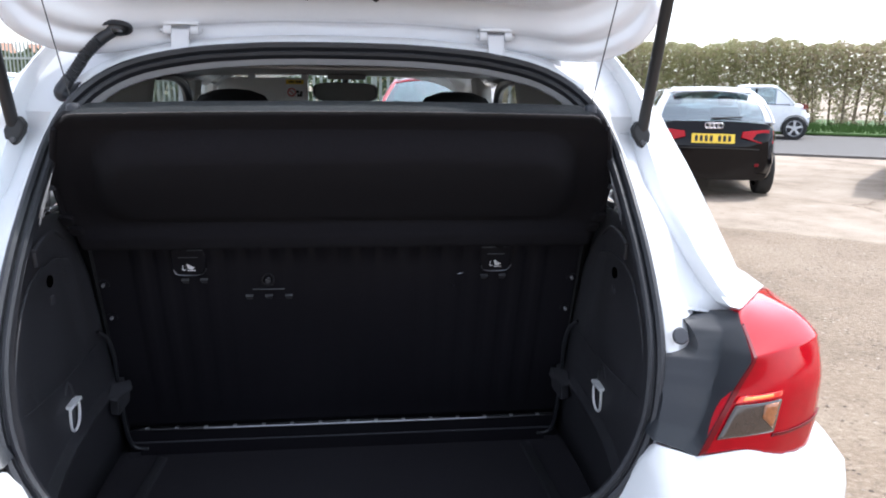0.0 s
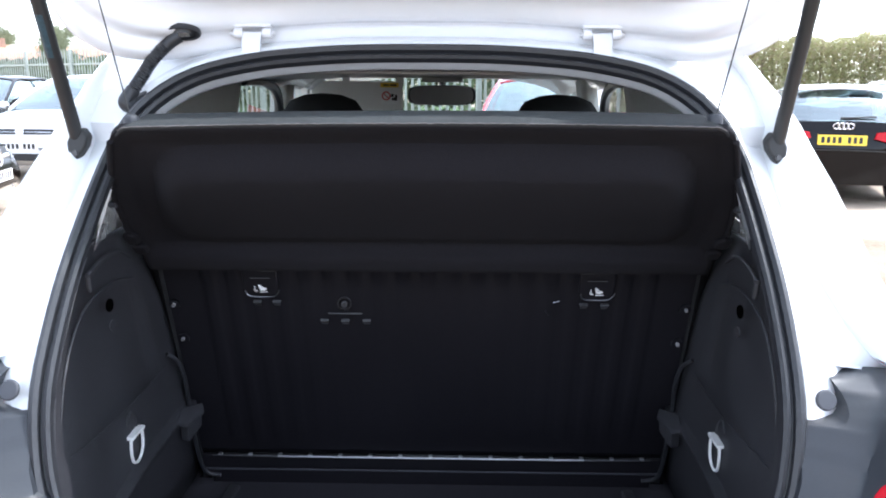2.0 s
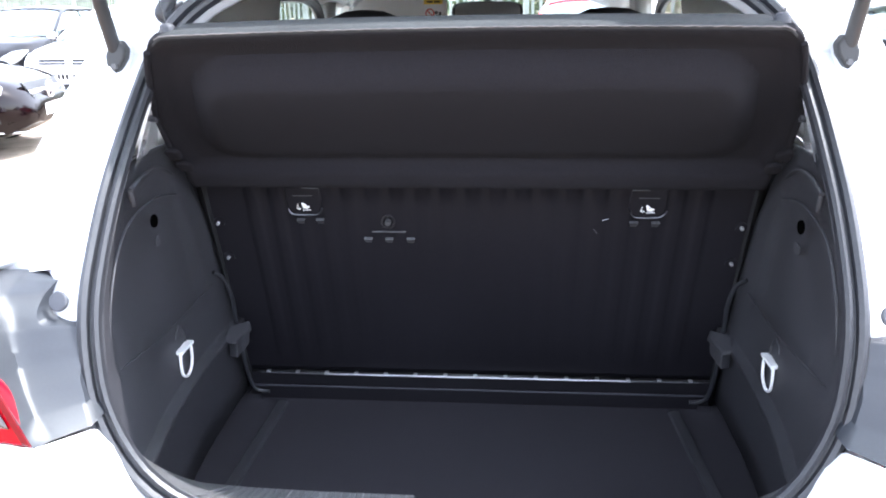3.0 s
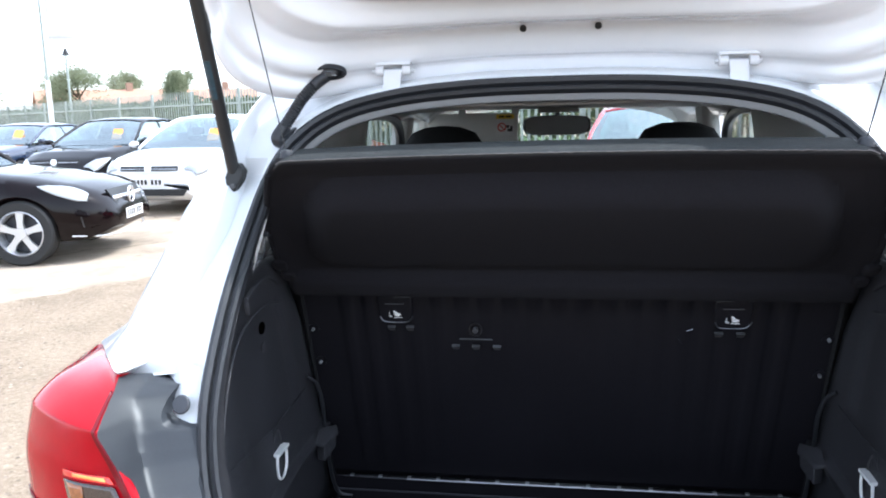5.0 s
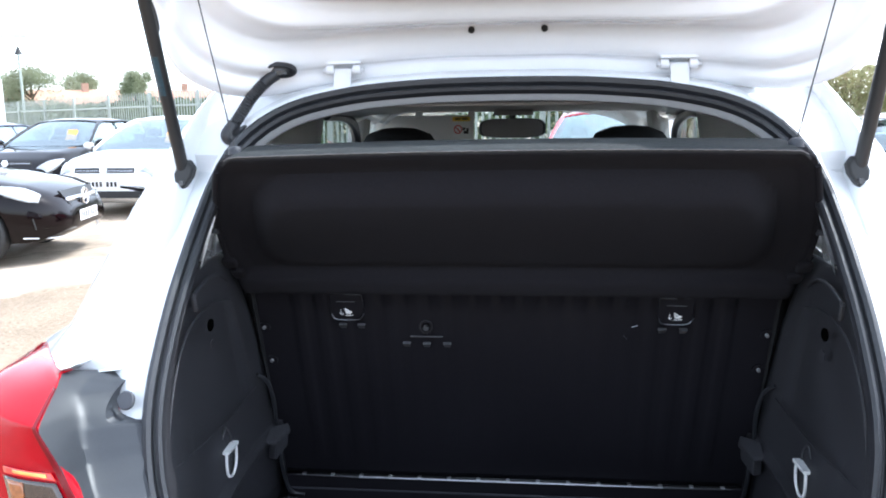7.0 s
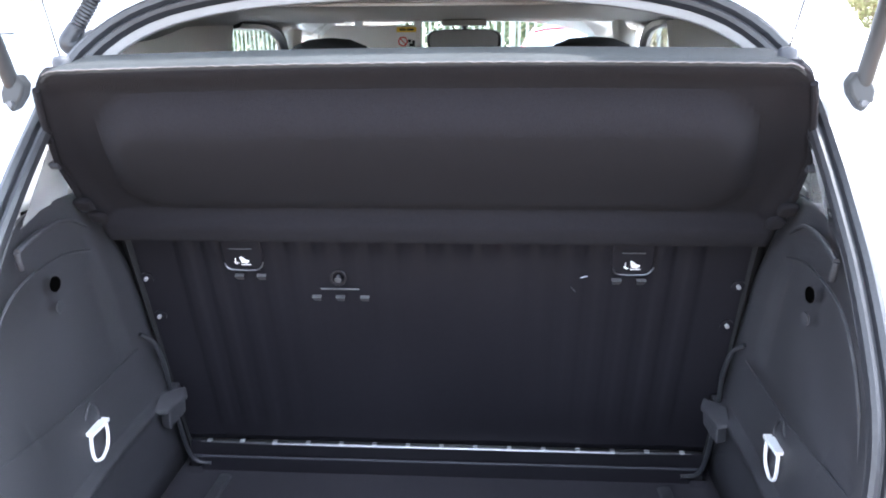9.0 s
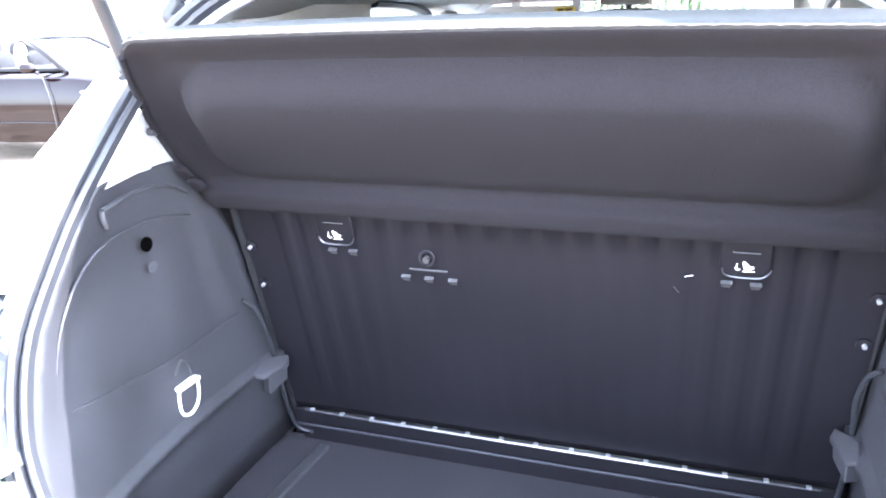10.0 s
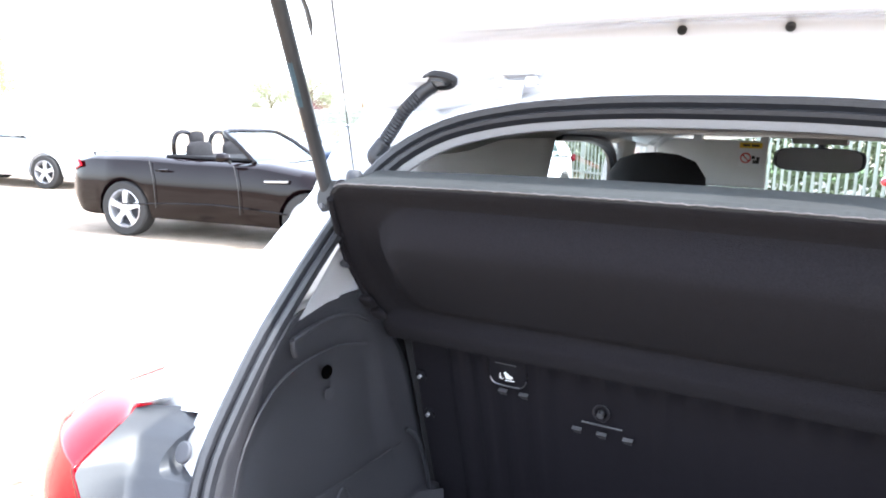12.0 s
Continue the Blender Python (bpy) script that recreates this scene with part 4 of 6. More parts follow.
for j in range(121):
    x = -EDGE + 0.004 + (2 * EDGE - 0.008) * j / 120
    seam.append((x, HIGH.y - 0.0035 + 0.0007 * math.sin(j * 1.7), edge_z(x) + 0.004 - 0.008 * max(0.0, (abs(x) - 0.410) / 0.017) ** 2 + 0.0006 * math.sin(j * 2.3)))
# frayed felt; its pale colour also holds the lip's highlight
part("pale_edge", tube(seam, 0.0008, 5), mat("frayed felt edge with highlight", (0.13, 0.115, 0.115), 0.9, grain=120, amount=0.6, stain=0.6, stain_scale=25), shelf, "pale frayed edge of the felt with the lip's highlight painted in")
for s in (1, -1):
    KX, KY, KNOB_Z = s * 0.416, 0.302, 1.345 + 0.003 * s
    k = part("cord_knob", grid([[Vector((KX + 0.0105 * q * math.cos(a), KY + 0.0105 * q * math.sin(a), KNOB_Z + h)) for a in np.linspace(0, 2 * math.pi, 18, endpoint=False)] for q, h in ((1.0, -0.012), (1.02, -0.001), (0.94, 0.004), (0.7, 0.0065), (0.0, 0.0075))], close_u=True), PLASTIC, shelf, "black cord knob")
    part("side_rim", tube([LOW + DOWN * v + FACE * 0.002 + Vector((s * (shelf_half(v) - 0.001), 0, (0.010 * (1 - 0.96) + TILT_X * s * 0.48) * v / length)) for v in (0.03, 0.07, 0.11, 0.15, 0.19, 0.22, 0.25, 0.28, 0.31, 0.33)], 0.0045, 8), FELT, shelf)
    peg = LOW + DOWN * 0.185 + Vector((s * 0.484, 0, 0)) + FACE * 0.006
    part("hinge_peg", tube([peg, peg + Vector((s * 0.010, 0, 0)), peg + Vector((s * 0.014, 0, 0))], lambda t: 0.006 - 0.003 * max(0.0, t - 0.5) * 2, 10), PLASTIC, shelf)
    for v0, v1, x0 in ((0.082, 0.112, 0.487), (0.050, 0.078, 0.481)):
        clip = part("hinge_clip", slab([LOW + DOWN * a + Vector((s * b, 0, 0)) + FACE * 0.006 for a, b in ((v0, x0), (v0 + 0.006, x0 - 0.010), (v1 - 0.006, x0 - 0.010), (v1, x0 + 0.004), (v1 - 0.004, x0 + 0.016), (v0 + 0.004, x0 + 0.014))], FACE * 0.010), FELT, shelf)
        soften(clip, 0.004, 3)
    part("lift_cord", tube([(KX, KY, KNOB_Z), (s * 0.47, 0.312, 1.597)], 0.0011, 6), INK, shelf, "thin black lifting cord")

# ---- tailgate ----
STRUT_PRINT = mat("strut print", (0.014, 0.04, 0.055), 0.5, grain=160, amount=0.7)
gate = tagged(empty("tailgate", pose(0, 0, 0)), "white tailgate swung up with its inner panel showing", "tailgate")
CENTRE = [(0.592, 1.482), (0.575, 1.464), (0.553, 1.469), (0.545, 1.494), (0.522, 1.497), (0.509, 1.526), (0.494, 1.545), (0.462, 1.544), (0.436, 1.540), (0.418, 1.562), (0.398, 1.576), (0.378, 1.573)]


def far(t):
    return 0.380 - 0.66 * t, 1.576 + 0.50 * t + 0.04 * math.sin(math.pi * t)


def on_pane(x, t, drop):
    cy, cz = far(t)
    return Vector((x, cy + 0.012 - 0.6 * drop, cz + 0.014 - 0.8 * drop))


# edge of the glass opening, and the outer edge of the gate beside it
OUTLINE = [(0.0, 0.0), (0.10, 0.0), (0.20, 0.001), (0.27, 0.004), (0.335, 0.018), (0.385, 0.055), (0.42, 0.12), (0.438, 0.22), (0.445, 0.5), (0.445, 0.9)]
RIM = [(0.0, 0.592, 1.482), (0.13, 0.590, 1.481), (0.25, 0.572, 1.469), (0.36, 0.545, 1.455), (0.455, 0.475, 1.436), (0.527, 0.424, 1.457), (0.569, 0.414, 1.513), (0.579, 0.385, 1.610), (0.576, 0.05, 1.86), (0.52, -0.27, 2.10)]
foot, head = Vector((0, *CENTRE[-1])), Vector((0, *CENTRE[0]))
chord = head - foot
away = Vector((0, -0.6, -0.8))
PRESS = []
run = np.linspace(0, len(CENTRE) - 1, 67)
keys = [[float(np.interp(u, range(len(CENTRE)), [p[c] for p in CENTRE[::-1]])) for u in run] for c in (0, 1)]
for turn in range(3):
    keys = [[k[0]] + [0.25 * k[i - 1] + 0.5 * k[i] + 0.25 * k[i + 1] for i in range(1, 66)] + [k[66]] for k in keys]
for q in [Vector((0, y, z)) for y, z in zip(*keys)]:
    w = (q - foot).dot(chord) / chord.length_squared
    up = (away - chord * (away.dot(chord) / chord.length_squared)).normalized()
    PRESS.append((w, (q - foot).dot(up)))


def along(pts, u):
    """A smooth curve by its key points: u runs evenly from key to key."""
    f = u * (len(pts) - 1)
    i = min(int(f), len(pts) - 2)
    t = f - i
    P = [Vector(pts[min(max(i + d, 0), len(pts) - 1)]) for d in (-1, 0, 1, 2)]
    return 0.5 * (2 * P[1] + (P[2] - P[0]) * t + (2 * P[0] - 5 * P[1] + 4 * P[2] - P[3]) * t * t + (3 * P[1] - P[0] - 3 * P[2] + P[3]) * t ** 3)


ribs_in, ribs_out = [on_pane(x, t, 0.017) for x, t in OUTLINE], [Vector(p) for p in RIM]
half = []
for k in range(73):
    u = k / 72
    a, b = along(ribs_in, u), along(ribs_out, u)
    c = b - a
    up = (away - c * (away.dot(c) / c.length_squared)).normalized()
    size = (c.length / chord.length) * (1 - 0.35 * smooth(0.45, 0.8, u))
    half.append([a + c * w + up * (n * size) for w, n in PRESS])
sheet_rows = [flip(r, -1) for r in half[:0:-1]] + half
thicken(part("inner_panel", grid(sheet_rows), WHITE_IN, gate, "white pressed inner panel with ridges"), 0.003, 0)
# folded outer edge
edge_line = [Vector((-p.x, p.y, p.z)) for p in [along(ribs_out, k / 72) for k in range(72, 0, -1)]] + [along(ribs_out, k / 72) for k in range(73)]
part("hem_edge", tube(edge_line, 0.005, 8), WHITE_IN, gate)
rows = []
for t in (0.86, 0.93, 1.0, 1.12, 1.25, 1.32):
    cy, cz = far(t)
    rows.append([(x, cy, cz - 0.03 * math.sin(math.pi * min(1, (t - 0.86) / 0.46))) for x in np.linspace(-0.50, 0.50, 13)])
thicken(part("lower_panel", grid(rows), WHITE_IN, gate), 0.01, 0)
# outer skin above
rows = []
for (cy, cz), (ex, ey, ez) in zip([(0.60, 1.485), (0.50, 1.565), (0.39, 1.625)], [(0.37, 0.56, 1.47), (0.566, 0.435, 1.53), (0.580, 0.420, 1.67)]):
    rows.append([(ex * j / 12, cy + (ey - cy) * abs(j / 12) ** 3, cz + (ez - cz) * abs(j / 12) ** 3) for j in range(-12, 13)])
part("outer_skin", grid(rows), WHITE, gate)
# rear window with its dark border
def pane(u0, u1, lift):
    rows = []
    for k in range(13):
        t = k / 12 * 0.92
        cy, cz = far(t)
        hw = interp(t, [0, 0.03, 0.08, 0.16, 0.92], [0.33, 0.385, 0.425, 0.445, 0.445])
        rows.append([(hw * x, cy + 0.012, cz + 0.014 + lift) for x in np.linspace(-1, 1, 15)])
    return grid(rows)
part("rear_window", pane(-1, 1, 0.0), REAR_GLASS, gate, "pale green tinted rear window").visible_shadow = False
for s in (1, -1):
    rows = []
    for k in range(61):
        p = along([(x, t, 0) for x, t in OUTLINE], k / 60)
        inner = Vector((-0.9 * p.x, 0.22 * (1 - p.y), 0)).normalized()
        rows.append([on_pane(s * max(0, p.x - inner.x * 0.010), p.y - inner.y * 0.012, 0.011), on_pane(s * max(0, p.x + inner.x * 0.022), p.y + inner.y * 0.025, 0.007)])
    thicken(part("glass_border", grid(rows), INK, gate, "black printed glass border"), 0.003, 0)
for s in (1, -1):
    b = part("rubber_buffer", disc((s * 0.062, 0.502, 1.539), (0, -0.75, -0.6), 0.0058, 0.008, 16), INK, gate, "small black rubber buffer")
    soften(b, 0.002)
    # hinge
    hx = s * 0.287
    h = part("hinge", slab([(hx - 0.0155, 0.500, 1.476), (hx + 0.0155, 0.500, 1.476), (hx + 0.0155, 0.488, 1.462), (hx + 0.0155, 0.478, 1.425), (hx - 0.0155, 0.478, 1.425), (hx - 0.0155, 0.488, 1.462)], (0, 0.006, 0)), WHITE_IN, gate, "white painted tailgate hinge")
    soften(h, 0.0015)
    bar = part("hinge_plate", box(hx - 0.032, hx + 0.032, 0.492, 0.530, 1.483, 1.488), WHITE_IN, h)
    soften(bar, 0.0015)
    for a, b2 in ((-0.031, -0.0165), (0.0165, 0.031)):
        soften(part("hinge_barrel", tube([(hx + a, 0.503, 1.474), (hx + b2, 0.503, 1.474)], 0.0085, 14), WHITE_IN, h), 0.0012)
    part("hinge_pin", tube([(hx - 0.037, 0.503, 1.473), (hx + 0.037, 0.503, 1.473)], 0.0042, 10), ALLOY, h)
    # cord eye
    eye = part("cord_eye", tube([(s * 0.47 + 0.008 * math.cos(a), 0.310, 1.592 + 0.015 * math.sin(a)) for a in np.linspace(0, 2 * math.pi, 18, endpoint=False)], 0.0032, 6, closed=True), INK, gate, "black plastic cord eye")
    part("eye_stud", disc((s * 0.47, 0.362, 1.617), (0, -1, -0.2), 0.009, 0.058, 14), INK, eye)
    # gas strut
    B, D = Vector((s * 0.556, 0.424, 1.297)), Vector((-s * 0.050, -0.43, 0.90)).normalized()
    strut = part("gas_strut", tube([B + D * 0.005, B + D * 0.345], 0.0105, 14), INK, gate, "black gas strut holding the tailgate up")
    part("strut_rod", tube([B + D * 0.34, B + D * 0.47], 0.0050, 10), CARBLACK, strut)
    part("strut_collar", tube([B + D * 0.335, B + D * 0.350], 0.0125, 14), INK, strut)
    C = Vector((s * 0.551, 0.408, 1.298))
    sock = part("strut_socket", slab([C + Vector((-s * dx, 0.2 * dz, dz)) for dx, dz in ((-0.010, 0.019), (0.006, 0.025), (0.0165, 0.011), (0.0135, -0.004), (-0.001, -0.026), (-0.0155, -0.013), (-0.0175, 0.001))], (0, 0.022, 0)), INK, strut, "black ball socket")
    soften(sock, 0.004, 3)
    part("strut_clip", disc(C + Vector((s * 0.001, -0.003, -0.0140)), (0, -1, 0.1), 0.0042, 0.005, 12), LIGHTENED_STEEL, strut)
    part("strut_stud", tube([B + Vector((0, 0.05, 0)), B], 0.008, 10), CHROME, strut)
    lab = s < 0 and part("strut_label", tube([B + D * 0.15 + Vector((0, -0.0042, -0.0015)), B + D * 0.215 + Vector((0, -0.0042, -0.0015))], 0.0072, 10), STRUT_PRINT, strut, "blue printed label bars")
    part("strut_mount", slab([B + D * 0.46 + Vector((s * dx, dy, dz)) for dx, dy, dz in ((-0.012, 0, -0.02), (0.012, 0, -0.02), (0.012, 0.02, 0.03), (-0.012, 0.02, 0.03))], (0, 0.03, 0.01)), INK, strut)
    part("gate_side_seal", tube(spline([(s * 0.577, 0.425, 1.532), (s * 0.590, 0.408, 1.60), (s * 0.597, 0.360, 1.66), (s * 0.590, 0.10, 1.86)], 12), 0.012, 8), INK, gate)

# wiring conduit
path = spline([(-0.393, 0.456, 1.466), (-0.411, 0.451, 1.453), (-0.435, 0.445, 1.428), (-0.452, 0.443, 1.404), (-0.469, 0.442, 1.381), (-0.479, 0.434, 1.363), (-0.472, 0.440, 1.356), (-0.457, 0.466, 1.366)], 220)
loom = part("wiring_conduit", tube(path, lambda t: 0.0100 + 0.0010 * math.sin(t * 2 * math.pi * 36) if 0.14 < t < 0.62 else (0.0112 if t >= 0.62 else 0.0100), 14), RUBBER, car, "black corrugated wiring conduit")
n_cup, v_cup = Vector((0.15, -0.65, -0.745)), Vector((0.0, -0.753, 0.657))
cup = [[Vector((-0.388, 0.4560, 1.4715)) + Vector((0.0285 * q * math.cos(a), 0.0065 * q * math.cos(a), 0)) + v_cup * (0.0155 * q * math.sin(a)) + n_cup * d for a in np.linspace(0, 2 * math.pi, 28, endpoint=False)] for q, d in ((0.97, -0.006), (0.99, -0.002), (1.0, 0.001), (0.94, 0.004), (0.80, 0.004), (0.72, 0.000), (0.60, 0.001), (0.40, 0.006))]
part("conduit_cup", grid(cup, close_u=True), RUBBER, loom, "oval rubber cup on the tailgate")
part("conduit_boot", tube(spline([(-0.477, 0.437, 1.357), (-0.465, 0.455, 1.362), (-0.454, 0.476, 1.372)], 8), 0.0125, 12), RUBBER, loom)


# ---- ground ----
def ground_material():
    m = mat("ground", (0.4, 0.33, 0.26), 0.95)
    t = m.node_tree
    b = t.nodes["Principled BSDF"]
    co = t.nodes.new("ShaderNodeTexCoord")
    def noisy(scale, detail=6, rough=0.6):
        n = t.nodes.new("ShaderNodeTexNoise")
        n.inputs["Scale"].default_value, n.inputs["Detail"].default_value, n.inputs["Roughness"].default_value = scale, detail, rough
        t.links.new(co.outputs["Object"], n.inputs["Vector"])
        return n
    def ramp(n, stops):
        r = t.nodes.new("ShaderNodeValToRGB")
        while len(r.color_ramp.elements) < len(stops):
            r.color_ramp.elements.new(0.5)
        for e, (p, c) in zip(r.color_ramp.elements, stops):
            e.position, e.color = p, (*c, 1)
        t.links.new(n, r.inputs[0])
        return r
    def mixed(f, a, c):
        x = t.nodes.new("ShaderNodeMix")
        x.data_type = "RGBA"
        t.links.new(f, x.inputs["Factor"])
        t.links.new(a, x.inputs["A"])
        t.links.new(c, x.inputs["B"])
        return x.outputs["Result"]
    sep = t.nodes.new("ShaderNodeSeparateXYZ")
    t.links.new(co.outputs["Object"], sep.inputs[0])
    def line(a, c, d):
        """1 on the far side of a*x + c*y = d, with a ragged edge."""
        p = t.nodes.new("ShaderNodeMath"); p.operation = "MULTIPLY"; t.links.new(sep.outputs[0], p.inputs[0]); p.inputs[1].default_value = a
        q = t.nodes.new("ShaderNodeMath"); q.operation = "MULTIPLY_ADD"; t.links.new(sep.outputs[1], q.inputs[0]); q.inputs[1].default_value = c; t.links.new(p.outputs[0], q.inputs[2])
        w = t.nodes.new("ShaderNodeMath"); w.operation = "MULTIPLY_ADD"; t.links.new(edge.outputs["Fac"], w.inputs[0]); w.inputs[1].default_value = 0.5; t.links.new(q.outputs[0], w.inputs[2])
        k = t.nodes.new("ShaderNodeMapRange"); t.links.new(w.outputs[0], k.inputs[0]); k.inputs[1].default_value = d + 0.2; k.inputs[2].default_value = d + 0.3
        return k.outputs[0]
    edge = noisy(3, 6)
    right = line(0.595, 0.804, 7.25)
    left = line(-0.783, 0.622, 6.22)
    either = t.nodes.new("ShaderNodeMath"); either.operation = "MAXIMUM"
    t.links.new(right, either.inputs[0]); t.links.new(left, either.inputs[1])
    gravel = ramp(noisy(30, 10, 0.82).outputs["Fac"], [(0.36, (0.045, 0.034, 0.024)), (0.45, (0.20, 0.155, 0.105)), (0.55, (0.27, 0.212, 0.150)), (0.66, (0.50, 0.43, 0.34))])
    dirt = ramp(noisy(0.9, 8, 0.7).outputs["Fac"], [(0.36, (0.12, 0.082, 0.052)), (0.50, (0.24, 0.18, 0.125)), (0.64, (0.31, 0.245, 0.175))])
    blend = t.nodes.new("ShaderNodeMix"); blend.data_type = "RGBA"; blend.inputs["Factor"].default_value = 0.45
    t.links.new(gravel.outputs[0], blend.inputs["A"]); t.links.new(dirt.outputs[0], blend.inputs["B"])
    pebble = t.nodes.new("ShaderNodeTexVoronoi"); pebble.inputs["Scale"].default_value = 26.0
    t.links.new(co.outputs["Object"], pebble.inputs["Vector"])
    speck = ramp(pebble.outputs["Distance"], [(0.0, (1, 1, 1)), (0.20, (1, 1, 1)), (0.30, (0, 0, 0))])
    drift = ramp(noisy(1.3, 6, 0.65).outputs["Fac"], [(0.46, (0, 0, 0)), (0.56, (1, 1, 1))])
    marked = t.nodes.new("ShaderNodeMath"); marked.operation = "MULTIPLY"
    t.links.new(speck.outputs[0], marked.inputs[0]); t.links.new(drift.outputs[0], marked.inputs[1])
    stone_tone = ramp(pebble.outputs["Color"], [(0.2, (0.06, 0.045, 0.032)), (0.6, (0.14, 0.105, 0.075)), (0.9, (0.45, 0.39, 0.31))])
    yard = mixed(marked.outputs[0], blend.outputs["Result"], stone_tone.outputs[0])
    slab_tone = ramp(noisy(1.1, 8, 0.7).outputs["Fac"], [(0.3, (0.20, 0.155, 0.11)), (0.5, (0.33, 0.27, 0.205)), (0.7, (0.41, 0.345, 0.275))])
    # cracks and worn hollows of the concrete
    web = t.nodes.new("ShaderNodeTexVoronoi"); web.feature = "DISTANCE_TO_EDGE"; web.inputs["Scale"].default_value = 0.17
    warp = t.nodes.new("ShaderNodeVectorMath"); warp.operation = "MULTIPLY_ADD"
    t.links.new(noisy(1.6, 5).outputs["Color"], warp.inputs[0]); warp.inputs[1].default_value = (0.7, 0.7, 0.7); t.links.new(co.outputs["Object"], warp.inputs[2])
    t.links.new(warp.outputs[0], web.inputs["Vector"])
    crack = ramp(web.outputs["Distance"], [(0.0, (0.55, 0.50, 0.45)), (0.0025, (0.7, 0.66, 0.62)), (0.0045, (1, 1, 1))])
    hollow = ramp(noisy(5, 8, 0.75).outputs["Fac"], [(0.33, (0.5, 0.46, 0.42)), (0.40, (1, 1, 1))])
    def times(a, c):
        x = t.nodes.new("ShaderNodeMix"); x.data_type = "RGBA"; x.blend_type = "MULTIPLY"; x.inputs["Factor"].default_value = 1.0
        t.links.new(a, x.inputs["A"]); t.links.new(c, x.inputs["B"])
        return x.outputs["Result"]
    concrete = times(times(slab_tone.outputs[0], crack.outputs[0]), hollow.outputs[0])
    t.links.new(mixed(either.outputs[0], yard, concrete), b.inputs["Base Color"])
    bp = t.nodes.new("ShaderNodeBump")
    bp.inputs["Strength"].default_value, bp.inputs["Distance"].default_value = 0.7, 0.012
    t.links.new(noisy(45, 6, 0.7).outputs["Fac"], bp.inputs["Height"])
    t.links.new(bp.outputs["Normal"], b.inputs["Normal"])
    return m


span = [-900, -200, -60, -30, -15, -8, -4, 0, 4, 8, 15, 30, 60, 200, 900]
rows = [[(x, y, 0.0) for x in span] for y in span]
tagged(part("ground", grid(rows), ground_material()), "pale dusty gravel and worn concrete yard", "ground", kind="structure")
ALONG, ACROSS = Vector((0.887, -0.461, 0)), Vector((0.461, 0.887, 0))


def strip(name, d0, d1, z, material, a0=-60, a1=120, thick=0.06):
    P = lambda a, d: ALONG * a + ACROSS * d + Vector((0, 0, z))
    return part(name, slab([P(a0, d0), P(a1, d0), P(a1, d1), P(a0, d1)], (0, 0, -thick)), material)


# ---- other vehicles ----
def wheel(parent, x, y, r, width, spokes=5):
    s = 1 if y > 0 else -1
    prof = [(r * 0.70, -0.5), (r * 0.93, -0.5), (r * 0.99, -0.40), (r, -0.2), (r, 0.2), (r * 0.99, 0.40), (r * 0.93, 0.5), (r * 0.70, 0.5)]
    rows = [[(x + math.cos(a) * q, y + w * width, r + math.sin(a) * q) for q, w in prof] for a in np.linspace(0, 2 * math.pi, 36, endpoint=False)]
    w = part("wheel", grid(rows, close_u=True, close_v=True), TYRE, parent)
    face = y + s * width * 0.36
    rows = [[(x + math.cos(a) * q, y + s * d * width, r + math.sin(a) * q) for q, d in ((r * 0.70, 0.46), (r * 0.66, 0.50), (r * 0.63, 0.40), (r * 0.62, -0.3))] for a in np.linspace(0, 2 * math.pi, 36, endpoint=False)]
    rim = part("rim", grid(rows, close_v=True), ALLOY, w, "silver alloy rim")
    part("brake_drum", disc((x, y - s * width * 0.1, r), (0, s, 0), r * 0.60, 0.01, 24), PLASTIC, w)
    for k in range(spokes):
        a = 2 * math.pi * k / spokes + 0.3
        u, v = Vector((math.cos(a), 0, math.sin(a))), Vector((-math.sin(a), 0, math.cos(a)))
        c = Vector((x, face, r))
        pts = [c + u * r * 0.08 + v * r * 0.11, c + u * r * 0.35 + v * r * 0.085 + Vector((0, s * 0.012, 0)), c + u * r * 0.65 + v * r * 0.13, c + u * r * 0.65 - v * r * 0.13, c + u * r * 0.35 - v * r * 0.085 + Vector((0, s * 0.012, 0)), c + u * r * 0.08 - v * r * 0.11]
        part("spoke", slab(pts, (0, -s * 0.03, 0)), ALLOY, w)
    part("hub", disc((x, face - s * 0.02, r), (0, s, 0), r * 0.17, 0.035, 20), ALLOY, w)
    return w


def number_plate(parent, c, along, up, width, height, colour, out):
    """A plate whose characters are plain bars."""
    c, along, up, out = (Vector(v) for v in (c, along, up, out))
    q = [c + along * (a * width / 2) + up * (b * height / 2) for a, b in ((-1, -1), (1, -1), (1, 1), (-1, 1))]
    p = part("number_plate", slab(q, out * 0.008), colour, parent, "number plate with dark bars")
    for k in (-3, -2, -1, 0, 1.7, 2.7, 3.7):
        o = c + along * ((k - 0.4) * width * 0.115) + out * 0.0085
        q = [o + along * (a * width * 0.035) + up * (b * height * 0.32) for a, b in ((-1, -1), (1, -1), (1, 1), (-1, 1))]
        part("plate_bar", slab(q, out * 0.0015), INK, p)
    return p


SKIN = {}


